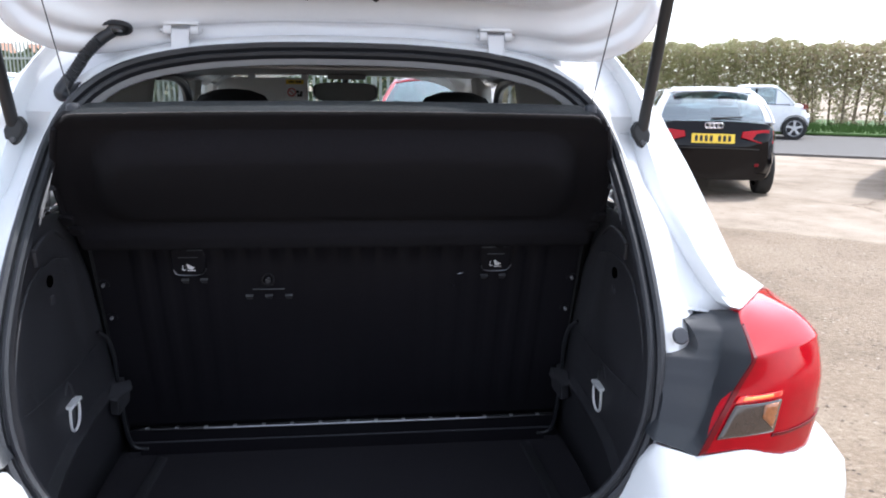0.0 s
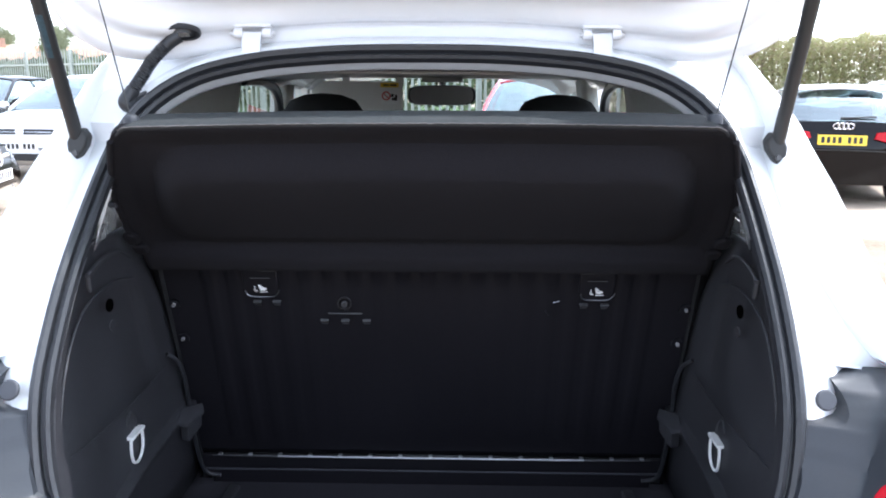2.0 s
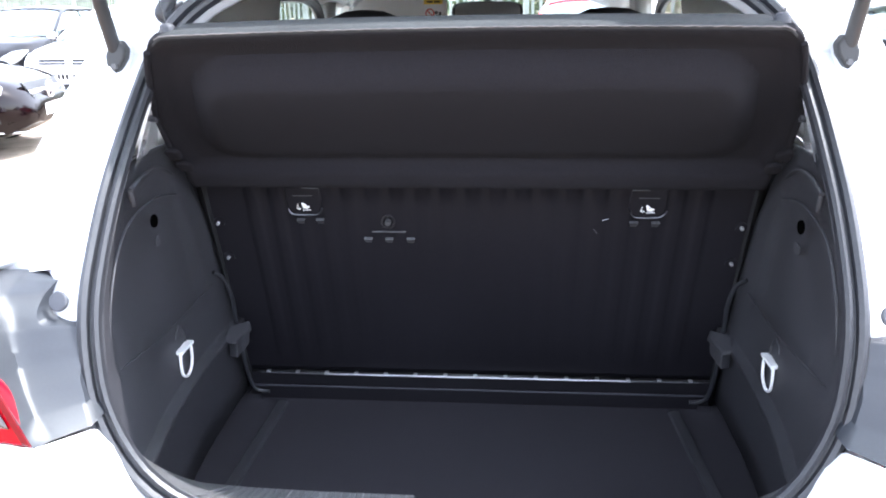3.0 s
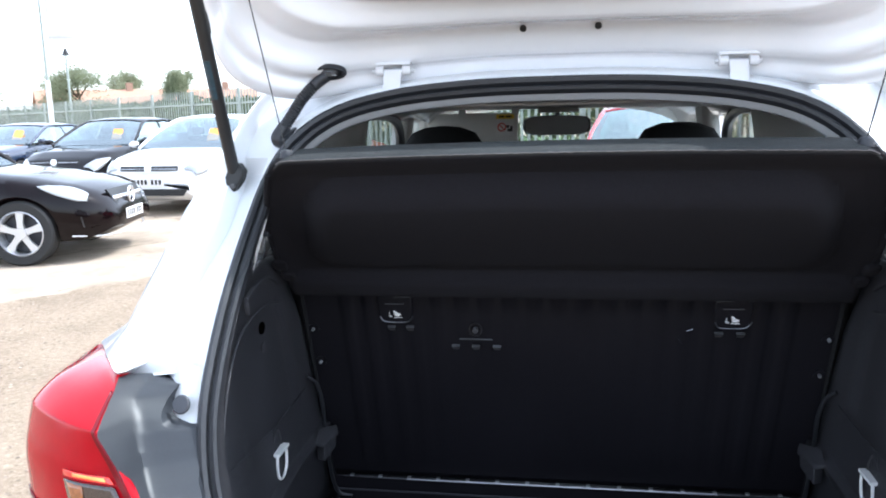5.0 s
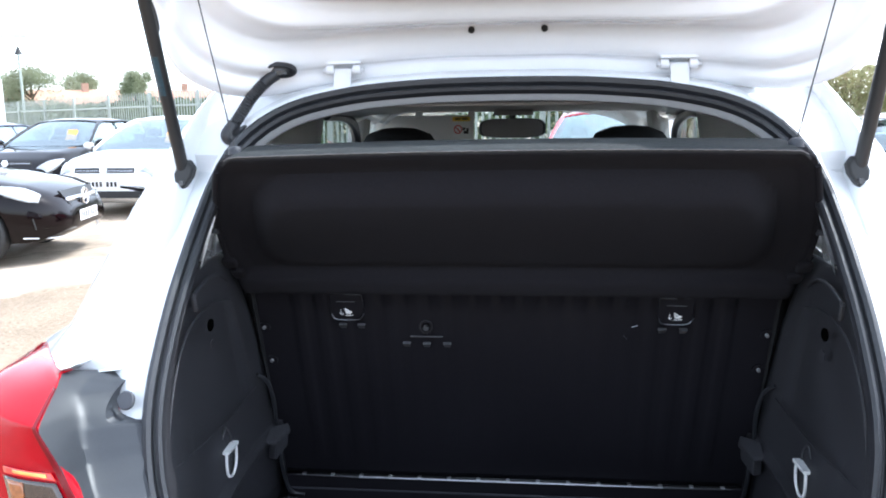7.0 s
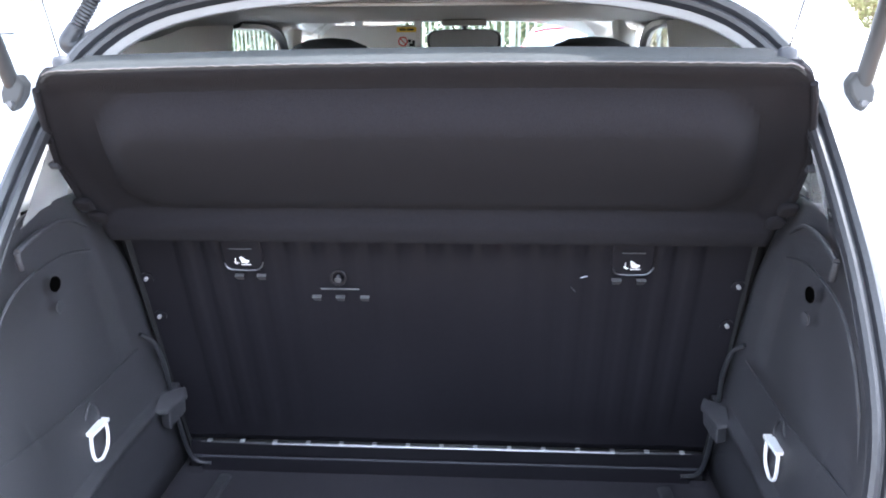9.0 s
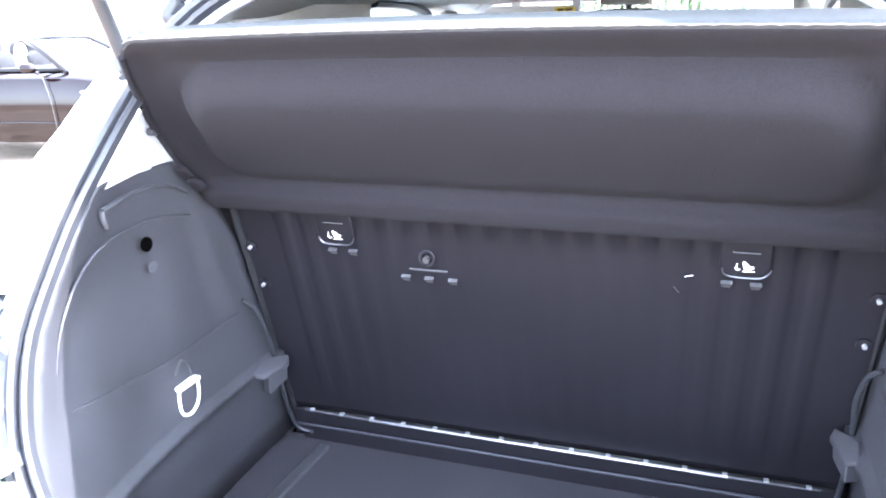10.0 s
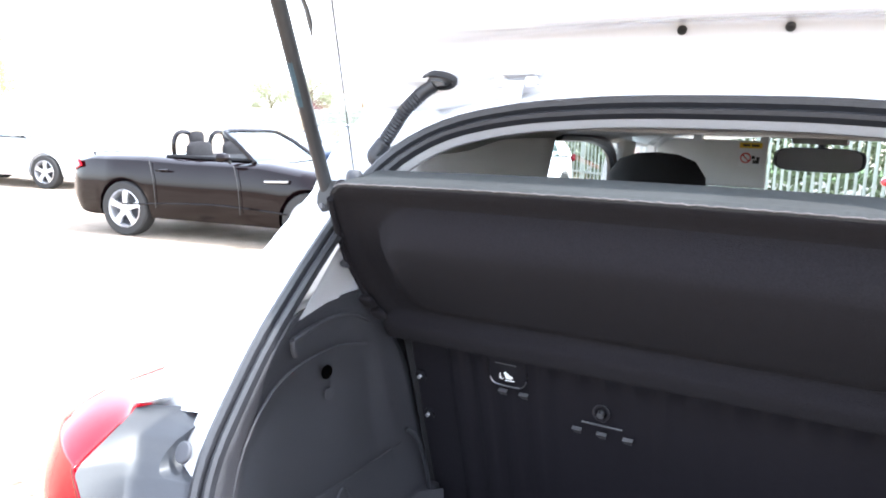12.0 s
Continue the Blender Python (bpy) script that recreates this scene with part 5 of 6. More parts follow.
def vehicle(name, label, m, paint, L, W, wb, front, top, width, cabin, r=0.315, open_top=False, glass_mat=None, group="", pillars=None):
    """top: (x, z) of the bonnet, waist and boot line from tail to nose; width: (x, share of half width); cabin: x of the rear base,
    rear roof edge, front roof edge, windscreen base, then roof height, waist height, share of width at waist and at roof."""
    v = tagged(empty(name, m), label, "car", group=group)
    hw = W / 2
    tail = -L / 2
    axles = (L / 2 - front - wb, L / 2 - front)
    xs = sorted(set([round(tail + L * k / 46, 4) for k in range(47)] + [round(a + d, 4) for a in axles for d in (-0.36, -0.33, -0.25, -0.12, 0, 0.12, 0.25, 0.33, 0.36)]))
    def section(x):
        zt = interp(x, [p[0] for p in top], [p[1] for p in top])
        h = hw * interp(x, [p[0] for p in width], [p[1] for p in width])
        zb = 0.20 + 0.12 * max(0.0, (abs(x) - (L / 2 - 0.35)) / 0.35) ** 2
        return [(0.985 * h, zb + 0.12), (h, zb + 0.30 * (zt - zb)), (h, zb + 0.55 * (zt - zb)), (0.985 * h, zb + 0.80 * (zt - zb)), (0.95 * h, zt - 0.05), (0.88 * h, zt - 0.012), (0.6 * h, zt + 0.012), (0.0, zt + 0.02)]

    def skin_patch(name, material, s, cuts, lift=0.008, label=""):
        """A lens that follows the body: cuts are (x, low, high) with heights counted in section steps 0 to 7."""
        rows = []
        for x, q0, q1 in cuts:
            pts = section(x)
            row = []
            for k in range(7):
                q = q0 + (q1 - q0) * k / 6
                i = min(int(q), 6)
                y, z = (Vector((*pts[i], 0)).lerp(Vector((*pts[i + 1], 0)), q - i))[:2]
                g = lift / 0.5
                row.append((x + (lift if x > 0 else -lift), s * y * (1 + 0.6 * g), z + lift * q / 7))
            rows.append(row)
        return thicken(part(name, grid(rows), material, v, label), 0.004, 0)
    SKIN[v.name] = skin_patch
    rows = []
    for x in xs:
        zt = interp(x, [p[0] for p in top], [p[1] for p in top])
        h = hw * interp(x, [p[0] for p in width], [p[1] for p in width])
        zb = 0.20 + 0.12 * max(0.0, (abs(x) - (L / 2 - 0.35)) / 0.35) ** 2
        arch = 0.0
        for a in axles:
            if abs(x - a) < 0.355:
                arch = max(arch, r + math.sqrt(max(0, 0.355 ** 2 - (x - a) ** 2)))
        pts = [(0.0, zb), (0.72 * h, zb), (0.94 * h, max(zb + 0.03, arch - 0.02)), (0.985 * h, max(zb + 0.12, arch)), (h, max(zb + 0.30 * (zt - zb), arch + 0.01)), (h * 1.0, max(zb + 0.55 * (zt - zb), arch + 0.02)),
               (0.985 * h, max(zb + 0.80 * (zt - zb), arch + 0.03)), (0.95 * h, max(zt - 0.05, arch + 0.035)), (0.88 * h, max(zt - 0.012, arch + 0.04)), (0.6 * h, zt + 0.012), (0.0, zt + 0.02)]
        rows.append([(x, y, z) for y, z in pts] + [(x, -y, z) for y, z in pts[-2:0:-1]])
    bm = grid(rows, close_u=True)
    for end in (rows[0], rows[-1]):
        cx = sum(p[0] for p in end) / len(end)
        c = bm.verts.new((cx, 0, 0.5))
        bm.verts.ensure_lookup_table()
        near = [min(bm.verts, key=lambda q: (q.co - Vector(p)).length) for p in end]
        for a, b in zip(near, near[1:] + near[:1]):
            if a != b and a != c and b != c:
                bm.faces.new((a, b, c))
    part("body", bm, paint, v)
    r0, r1, f1, f0, zr, zw, ww, wr = cabin
    G = glass_mat or CAR_GLASS
    if not open_top:
        profile = spline([(r0, 0, zw), (r1, 0, zr - 0.045), (0.5 * (r1 + f1), 0, zr), (f1, 0, zr - 0.045), (f0, 0, zw)], 61)
        def shell(p, q):
            """A point of the cabin's skin: p on the centre line, q across from -1 to 1."""
            h = max(0.0, p.z - zw) / (zr - zw)
            wrap = interp(p.x, [r0, r1, f1, f0], [0.09, 0.03, -0.05, -0.14])
            return Vector((p.x + wrap * q * q, q * hw * (ww + (wr - ww) * h ** 1.6), p.z - 0.055 * h * abs(q) ** 3))
        across = np.linspace(-1, 1, 13)
        def skin(name, a, b, material, q0=-1.0, q1=1.0):
            return part(name, grid([[shell(p, q0 + (q1 - q0) * (q + 1) / 2) for q in across] for p in profile if a - 1e-4 <= p.x <= b + 1e-4]), material, v)
        skin("rear_window", r0, r1 + 0.03, G, -0.87, 0.87)
        for s in (1, -1):
            thicken(skin("rear_quarter", r0, r1 + 0.03, pillars or paint, *sorted((s * 0.86, s * 1.0))), 0.012, 0)
        skin("windscreen", f1 - 0.03, f0, G)
        thicken(skin("roof", r1, f1, pillars or paint), 0.02, 0)
        part("cabin_floor", box(r0 + 0.10, f0 - 0.16, -hw * ww * 0.92, hw * ww * 0.92, zw - 0.03, zw + 0.028), SEAT, v)
        part("dashboard", tube([(f0 - 0.32, -hw * ww * 0.85, zw + 0.02), (f0 - 0.30, 0, zw + 0.04), (f0 - 0.32, hw * ww * 0.85, zw + 0.02)], 0.07, 10), SEAT, v)
        for sy in (1, -1):
            x0 = r1 + (f1 - r1) * 0.72
            soften(part("seat_back", box(x0 - 0.06, x0 + 0.06, sy * 0.36 - 0.2, sy * 0.36 + 0.2, zw, zw + 0.16), SEAT, v), 0.04, 3)
            soften(part("headrest", box(x0 - 0.04, x0 + 0.04, sy * 0.36 - 0.11, sy * 0.36 + 0.11, zw + 0.18, zw + 0.31), SEAT, v), 0.035, 3)
        mid = 0.45 * (r1 + f1) + 0.05 * (r0 + f0)
        back = r0 + 0.52 * (mid - r0)
        for s in (1, -1):
            brim = [shell(p, s) for p in profile]
            def flank(name, a, b, material, out=0.010):
                """The side between two cross-sections, from the waist up to the roof's edge."""
                rows = []
                for e in brim:
                    if a - 1e-4 <= e.x <= b + 1e-4:
                        low = Vector((e.x, s * hw * ww, zw - 0.02))
                        rows.append([low.lerp(e, t) + Vector((0, s * out * math.sin(math.pi * t), 0)) for t in (0, 0.25, 0.5, 0.75, 1.0)])
                return part(name, grid(rows), material, v)
            flank("rear_pillar", brim[0].x, back, pillars or paint)
            flank("side_window", back - 0.03, mid - 0.01, G)
            flank("door_pillar", mid - 0.05, mid + 0.05, CARBLACK, 0.013)
            flank("side_window", mid + 0.01, brim[-1].x, G)
            part("roof_rail", tube([e + Vector((0, 0, -0.004)) for e in brim], lambda t: 0.024 + 0.010 * math.sin(math.pi * t), 8), pillars or paint, v)
            part("waist_strip", tube([(brim[0].x + 0.12, s * (hw * ww + 0.004), zw - 0.004), (mid, s * (hw * ww + 0.008), zw - 0.006), (brim[-1].x - 0.03, s * (hw * ww + 0.004), zw - 0.004)], 0.012, 6), INK, v)
    for a in axles:
        for s in (1, -1):
            wheel(v, a, s * (hw - 0.11), r, 0.20)
            part("wheel_liner", box(a - 0.34, a + 0.34, *sorted((s * (hw - 0.40), s * (hw - 0.24))), 0.22, 0.66), INK, v)
    for s in (1, -1):
        mir = part("door_mirror", grid([[(f0 - 0.30 + dx, s * (hw + 0.09 + 0.075 * q * math.cos(a)), zw + 0.06 + 0.055 * q * math.sin(a)) for a in np.linspace(0, 2 * math.pi, 14, endpoint=False)] for dx, q in ((-0.04, 0.0), (-0.04, 0.95), (0.0, 1.0), (0.06, 0.75), (0.09, 0.0))], close_u=True), paint, v)
        part("mirror_arm", tube([(f0 - 0.29, s * hw * 0.95, zw + 0.0), (f0 - 0.29, s * (hw + 0.06), zw + 0.05)], 0.018, 8), INK, mir)
        part("door_handle", tube([(f0 - 1.25, s * (hw + 0.012), zw - 0.13), (f0 - 1.08, s * (hw + 0.012), zw - 0.12)], 0.012, 8), paint if paint != CARBLACK else CHROME, v)
        for dx in (0.12, 1.25):
            part("door_gap", tube(spline([(f0 - dx - 0.12, s * hw * 0.97, zw - 0.03), (f0 - dx - 0.05, s * (hw + 0.0015), zw - 0.25), (f0 - dx - 0.02, s * (hw + 0.001), 0.36)], 10), 0.004, 5), INK, v)
    return v


def lens(parent, name, outline, depth, material, label=""):
    ob = part(name, slab(outline, depth), material, parent, label)
    soften(ob, 0.006)
    return ob


def heading(x, y, az):
    """A pose with the local x axis pointing along the compass angle az (degrees right of y)."""
    return pose(x, y, 0, 0, 0, 90 - az)


# wheels of the white hatchback, whose nose points along y
for along_y in (0.64, 3.15):
    for side_x in (0.785, -0.785):
        w = wheel(car, along_y, side_x, 0.31, 0.19)
        w.matrix_local = Matrix.Rotation(radians(90), 4, "Z")

# black small hatchback parked with its tail to the yard
A = 18.0
fa = Vector((math.sin(radians(A)), math.cos(radians(A)), 0))
ra = Vector((fa.y, -fa.x, 0))
ctr = Vector((5.47, 8.75, 0)) - ra * 0.72 + fa * 1.22
audi = vehicle("parked_hatchback", "black three-door hatchback seen from behind, parked on concrete", heading(ctr.x, ctr.y, A), CARBLACK, 3.95, 1.74, 2.47, 0.80,
               [(-1.99, 0.78), (-1.95, 0.90), (-1.88, 0.955), (-1.0, 0.95), (0.6, 0.93), (0.85, 0.92), (1.5, 0.83), (1.85, 0.68), (1.98, 0.5)],
               [(-1.99, 0.76), (-1.9, 0.85), (-1.6, 0.95), (-0.6, 1.0), (1.2, 0.99), (1.7, 0.92), (1.98, 0.70)], (-1.86, -1.46, 0.05, 0.80, 1.375, 0.95, 0.85, 0.63), pillars=CARSILVER)
xt = -1.985
for s in (1, -1):
    lens(audi, "tail_lamp", [(xt + 0.00, s * 0.33, 0.775), (xt + 0.01, s * 0.35, 0.845), (xt + 0.06, s * 0.64, 0.875), (xt + 0.16, s * 0.735, 0.855), (xt + 0.12, s * 0.735, 0.70), (xt + 0.02, s * 0.56, 0.71)], (-0.03, s * 0.008, 0), RED_LENS, "red tail lamp")
    lens(audi, "bumper_reflector", [(xt + 0.005, s * 0.52, 0.41), (xt + 0.035, s * 0.62, 0.42), (xt + 0.035, s * 0.62, 0.46), (xt + 0.005, s * 0.52, 0.45)], (-0.012, 0, 0), RED_DEEP)
for k in range(4):
    part("badge_ring", tube([(xt - 0.012, -0.075 + 0.05 * k + 0.033 * math.cos(a), 0.915 + 0.033 * math.sin(a)) for a in np.linspace(0, 2 * math.pi, 18, endpoint=False)], 0.006, 6, closed=True), CHROME, audi)
number_plate(audi, (xt - 0.008, 0, 0.755), (0, -1, 0), (0.1, 0, 1), 0.52, 0.115, YELLOW, (-1, 0, 0))
bump = part("rear_bumper", grid([[(xt + q, y * (1 - 0.04 * k), z) for y, q in ((-0.79, 0.30), (-0.72, 0.08), (-0.45, -0.02), (0, -0.045), (0.45, -0.02), (0.72, 0.08), (0.79, 0.30))] for k, z in ((0, 0.66), (0, 0.62), (0, 0.40), (1, 0.30), (2, 0.24))]), CARBLACK, audi)
part("bumper_line", tube(spline([(xt + 0.07, -0.72, 0.62), (xt - 0.03, -0.4, 0.635), (xt - 0.05, 0, 0.64), (xt - 0.03, 0.4, 0.635), (xt + 0.07, 0.72, 0.62)], 16), 0.008, 6), INK, audi)
part("rear_wiper", tube([(xt + 0.15, 0.02, 1.00), (xt + 0.17, -0.36, 1.02)], 0.010, 6), INK, audi)
soften(part("rear_spoiler", slab([(-1.40, 0.50, 1.385), (-1.40, 0, 1.40), (-1.40, -0.50, 1.385), (-1.57, -0.48, 1.335), (-1.60, 0, 1.355), (-1.57, 0.48, 1.335)], (0, 0, -0.025)), CARSILVER, audi), 0.01)

# black roadster with its roof folded
fm = Vector((2.34, 0.50, 0)).normalized()
az = math.degrees(math.atan2(fm.x, fm.y))
rm = Vector((fm.y, -fm.x, 0))
front_axle = Vector((-5.23, 5.95, 0)) - rm * 0.80
L = 4.13
ctr = front_axle - fm * (L / 2 - 0.82)
road = vehicle("roadster", "black two-seat roadster with its roof folded down", heading(ctr.x, ctr.y, az), ROADPAINT, L, 1.81, 2.43, 0.82,
               [(-2.07, 0.72), (-2.0, 0.88), (-1.7, 0.94), (-1.0, 0.95), (-0.4, 0.93), (0.45, 0.93), (0.6, 0.93), (1.2, 0.86), (1.7, 0.76), (1.95, 0.66), (2.07, 0.48)],
               [(-2.07, 0.80), (-1.9, 0.93), (-1.4, 1.0), (0.0, 0.96), (1.2, 1.0), (1.7, 0.95), (1.92, 0.84), (2.07, 0.55)], (-1.0, -0.6, 0.1, 0.55, 1.28, 0.93, 0.85, 0.66), r=0.325, open_top=True)
scr = spline([(0.50, 0.74, 0.93), (0.25, 0.68, 1.12), (0.02, 0.60, 1.25), (-0.02, 0.45, 1.275), (-0.02, 0, 1.28), (-0.02, -0.45, 1.275), (0.02, -0.60, 1.25), (0.25, -0.68, 1.12), (0.50, -0.74, 0.93)], 40)
part("screen_frame", tube(scr, 0.028, 8), CARBLACK, road)
part("windscreen", grid([[(0.52, y * 0.73, 0.93) for y in np.linspace(-1, 1, 9)], [(0.25, y * 0.67, 1.12) for y in np.linspace(-1, 1, 9)], [(0.0, y * 0.59, 1.265) for y in np.linspace(-1, 1, 9)]]), SIDE_GLASS, road)
part("cockpit", box(-0.75, 0.40, -0.66, 0.66, 0.945, 0.972), SEAT, road)
for s in (1, -1):
    def rounded(w, d, h, c):
        return grid([[(c[0] + d * q * math.sin(a), c[1] + w * q * math.cos(a), c[2] + h * t) for a in np.linspace(0, 2 * math.pi, 16, endpoint=False)] for t, q in ((0, 0), (0, 0.8), (0.2, 1), (0.75, 0.95), (0.95, 0.7), (1, 0))], close_u=True)
    part("seat_back", rounded(0.24, 0.09, 0.24, (-0.50, s * 0.36, 0.90)), SEAT, road)
    part("headrest", rounded(0.13, 0.06, 0.17, (-0.54, s * 0.36, 1.09)), SEAT, road)
    part("roll_hoop", tube(spline([(-0.74, s * 0.20, 0.94), (-0.74, s * 0.19, 1.12), (-0.73, s * 0.25, 1.22), (-0.73, s * 0.36, 1.24), (-0.73, s * 0.47, 1.22), (-0.74, s * 0.53, 1.12), (-0.74, s * 0.52, 0.94)], 24), 0.028, 8), CARBLACK, road)
    SKIN[road.name]("headlamp", LAMPGLASS, s, [(1.42, 4.15, 4.3), (1.50, 3.7, 4.8), (1.60, 3.3, 5.1), (1.70, 3.05, 5.2), (1.79, 3.0, 5.15), (1.86, 3.3, 4.9)], 0.010, "large clear headlamp")
    part("day_light", tube([(1.955, s * 0.60, 0.395), (1.85, s * 0.78, 0.405)], 0.008, 8), CHROME, road)
    part("bumper_vent", slab([(1.97, s * 0.45, 0.34), (1.82, s * 0.80, 0.36), (1.80, s * 0.81, 0.47), (1.96, s * 0.48, 0.46)], (0.012, s * 0.008, 0)), INK, road)
    part("wing_vent", slab([(0.72, s * 0.898, 0.72), (1.02, s * 0.902, 0.74), (1.02, s * 0.902, 0.78), (0.72, s * 0.898, 0.77)], (0, s * 0.010, 0)), INK, road)
    part("vent_fin", tube([(0.72, s * 0.912, 0.745), (1.02, s * 0.915, 0.758)], 0.008, 6), CHROME, road)
    lens(road, "tail_lamp", [(-2.06, s * 0.55, 0.74), (-1.98, s * 0.80, 0.74), (-1.80, s * 0.86, 0.80), (-1.86, s * 0.84, 0.88), (-2.02, s * 0.70, 0.88)], (-0.02, s * 0.012, 0), RED_LENS, "red tail lamp")
    part("sill_crease", tube(spline([(-1.2, s * 0.90, 0.38), (0, s * 0.885, 0.44), (1.0, s * 0.905, 0.40)], 12), 0.010, 6), CARBLACK, road)
part("grille", slab([(2.02, -0.38, 0.52), (2.02, 0.38, 0.52), (1.93, 0.46, 0.70), (1.93, -0.46, 0.70)], (0.02, 0, 0.005)), INK, road, "dark grille with a chrome bar")
part("grille_bar", tube([(1.985, -0.42, 0.61), (2.01, 0, 0.61), (1.985, 0.42, 0.61)], 0.022, 8), CHROME, road)
badge = part("badge_ring", tube([(2.04, 0.085 * math.cos(a), 0.61 + 0.085 * math.sin(a)) for a in np.linspace(0, 2 * math.pi, 24, endpoint=False)], 0.012, 8, closed=True), CHROME, road)
for a in (90, 210, 330):
    part("badge_spoke", tube([(2.04, 0, 0.61), (2.04, 0.085 * math.cos(radians(a)), 0.61 + 0.085 * math.sin(radians(a)))], 0.010, 6), CHROME, badge)
number_plate(road, (2.06, 0, 0.43), (0, 1, 0), (0, 0, 1), 0.52, 0.11, RINGWHITE, (1, 0, 0))
part("front_splitter", tube(spline([(1.72, -0.84, 0.28), (1.95, -0.6, 0.25), (2.06, 0, 0.245), (1.95, 0.6, 0.25), (1.72, 0.84, 0.28)], 20), 0.008, 8), ALLOY, road)


def hatch(name, label, m, paint, H=1.46, L=4.2, W=1.79, price=True, front=True, group="cars in the back row"):
    v = vehicle(name, label, m, paint, L, W, 2.6, 0.85,
                [(-L / 2, 0.7), (-L / 2 + 0.1, 0.95), (-1.0, 0.97), (0.7, 0.95), (1.0, 0.93), (1.6, 0.85), (1.95, 0.72), (L / 2, 0.5)],
                [(-L / 2, 0.82), (-1.7, 0.97), (-0.6, 1.0), (1.2, 0.99), (1.75, 0.93), (L / 2, 0.72)], (-L / 2 + 0.25, -L / 2 + 0.75, 0.02, 1.0, H, 0.95, 0.90, 0.66), group=group)
    n = L / 2
    for s in (1, -1):
        SKIN[v.name]("headlamp", LAMPGLASS, s, [(n - 0.52, 3.6, 3.8), (n - 0.42, 3.1, 4.6), (n - 0.30, 2.7, 5.2), (n - 0.20, 2.7, 5.5), (n - 0.12, 2.9, 5.6)], 0.012, "clear headlamp")
        lens(v, "tail_lamp", [(-n + 0.02, s * 0.52, 0.82), (-n + 0.12, s * 0.82, 0.84), (-n + 0.14, s * 0.83, 0.98), (-n + 0.04, s * 0.55, 0.95)], (-0.02, 0, 0), RED_DEEP)
    part("grille", slab([(n - 0.075, -0.45, 0.655), (n - 0.075, 0.45, 0.655), (n - 0.10, 0.45, 0.725), (n - 0.10, -0.45, 0.725)], (0.03, 0, 0.008)), INK, v)
    part("grille_strip", tube([(n - 0.055, -0.44, 0.69), (n - 0.045, 0.44, 0.69)], 0.006, 6), CHROME, v)
    part("badge", disc((n - 0.05, 0, 0.695), (1, 0, 0.1), 0.055, 0.015, 18), CHROME, v)
    part("lower_grille", slab([(n + 0.0, -0.55, 0.30), (n + 0.0, 0.55, 0.30), (n - 0.01, 0.62, 0.40), (n - 0.01, -0.62, 0.40)], (0.015, 0, 0)), INK, v)
    number_plate(v, (n + 0.005, 0, 0.50), (0, 1, 0), (0, 0, 1), 0.52, 0.11, RINGWHITE, (1, 0, 0))
    if price:
        part("price_card", slab([(0.62, 0.28, 1.03), (0.62, 0.46, 1.03), (0.44, 0.44, 1.21), (0.44, 0.27, 1.21)], (0.035, 0, 0.035)), PRICE, v, "orange price card behind the windscreen")
    return v


hatch("white_hatchback", "white five-door hatchback with a black grille, nose to the yard", heading(-5.95, 11.7, 180), WHITE)
hatch("black_saloon", "black saloon car with an orange price card in its windscreen", heading(-9.0, 13.8, 176), CARBLACK, H=1.45, L=4.5)
hatch("blue_convertible", "dark blue car standing at the end of the row", heading(-12.0, 14.9, 176), CARBLUE, H=1.38, L=4.3)
hatch("silver_hatchback", "pale silver hatchback standing behind the roadster", heading(-14.9, 8.6, 75), CARSILVER, H=1.46, price=False, group="")
hatch("red_hatchback", "small red hatchback parked nose towards the white car", heading(1.15, 9.1, 184), CARRED, H=1.46, L=3.7, W=1.68, price=False, group="")
hatch("passing_car", "white hatchback on the road beyond the yard", heading(11.0, 20.2, 297), WHITE, H=1.46, L=3.75, W=1.7, price=False, group="")
hatch("grey_car", "tall silver grey car parked on the concrete", heading(9.22, 9.70, 37), CARSILVER, H=2.25, L=4.7, price=False, group="")


# ---- road, verge, hedge ----
tagged(strip("road", 16.9, 24.6, 0.012, ASPHALT), "grey asphalt road past the yard", "road", kind="structure")
tagged(strip("kerb", 16.72, 16.9, 0.05, mat("concrete kerb", (0.15, 0.14, 0.13), 0.9, grain=20, amount=0.2, stain=0.2)), "low concrete kerb along the road", "kerb", kind="structure")
tagged(strip("verge", 24.6, 36.0, 0.10, GRASS), "mown grass verge below the hedge", "verge", kind="structure")

rng = random.Random(4)


def at(a, d, z):
    return ALONG * a + ACROSS * d + Vector((0, 0, z))


def leaf(verts, faces, c, size, rg):
    u = Vector((rg.uniform(-1, 1), rg.uniform(-1, 1), rg.uniform(-1, 1))).normalized()
    w = u.orthogonal().normalized()
    i = len(verts)
    verts.extend([c - u * size, c + w * size * 0.5, c + u * size, c - w * size * 0.5])
    faces.append((i, i + 1, i + 2, i + 3))


def cloud(name, verts, faces, material):
    me = bpy.data.meshes.new(name)
    me.from_pydata([tuple(p) for p in verts], [], faces)
    me.materials.append(material)
    return new(name, me)


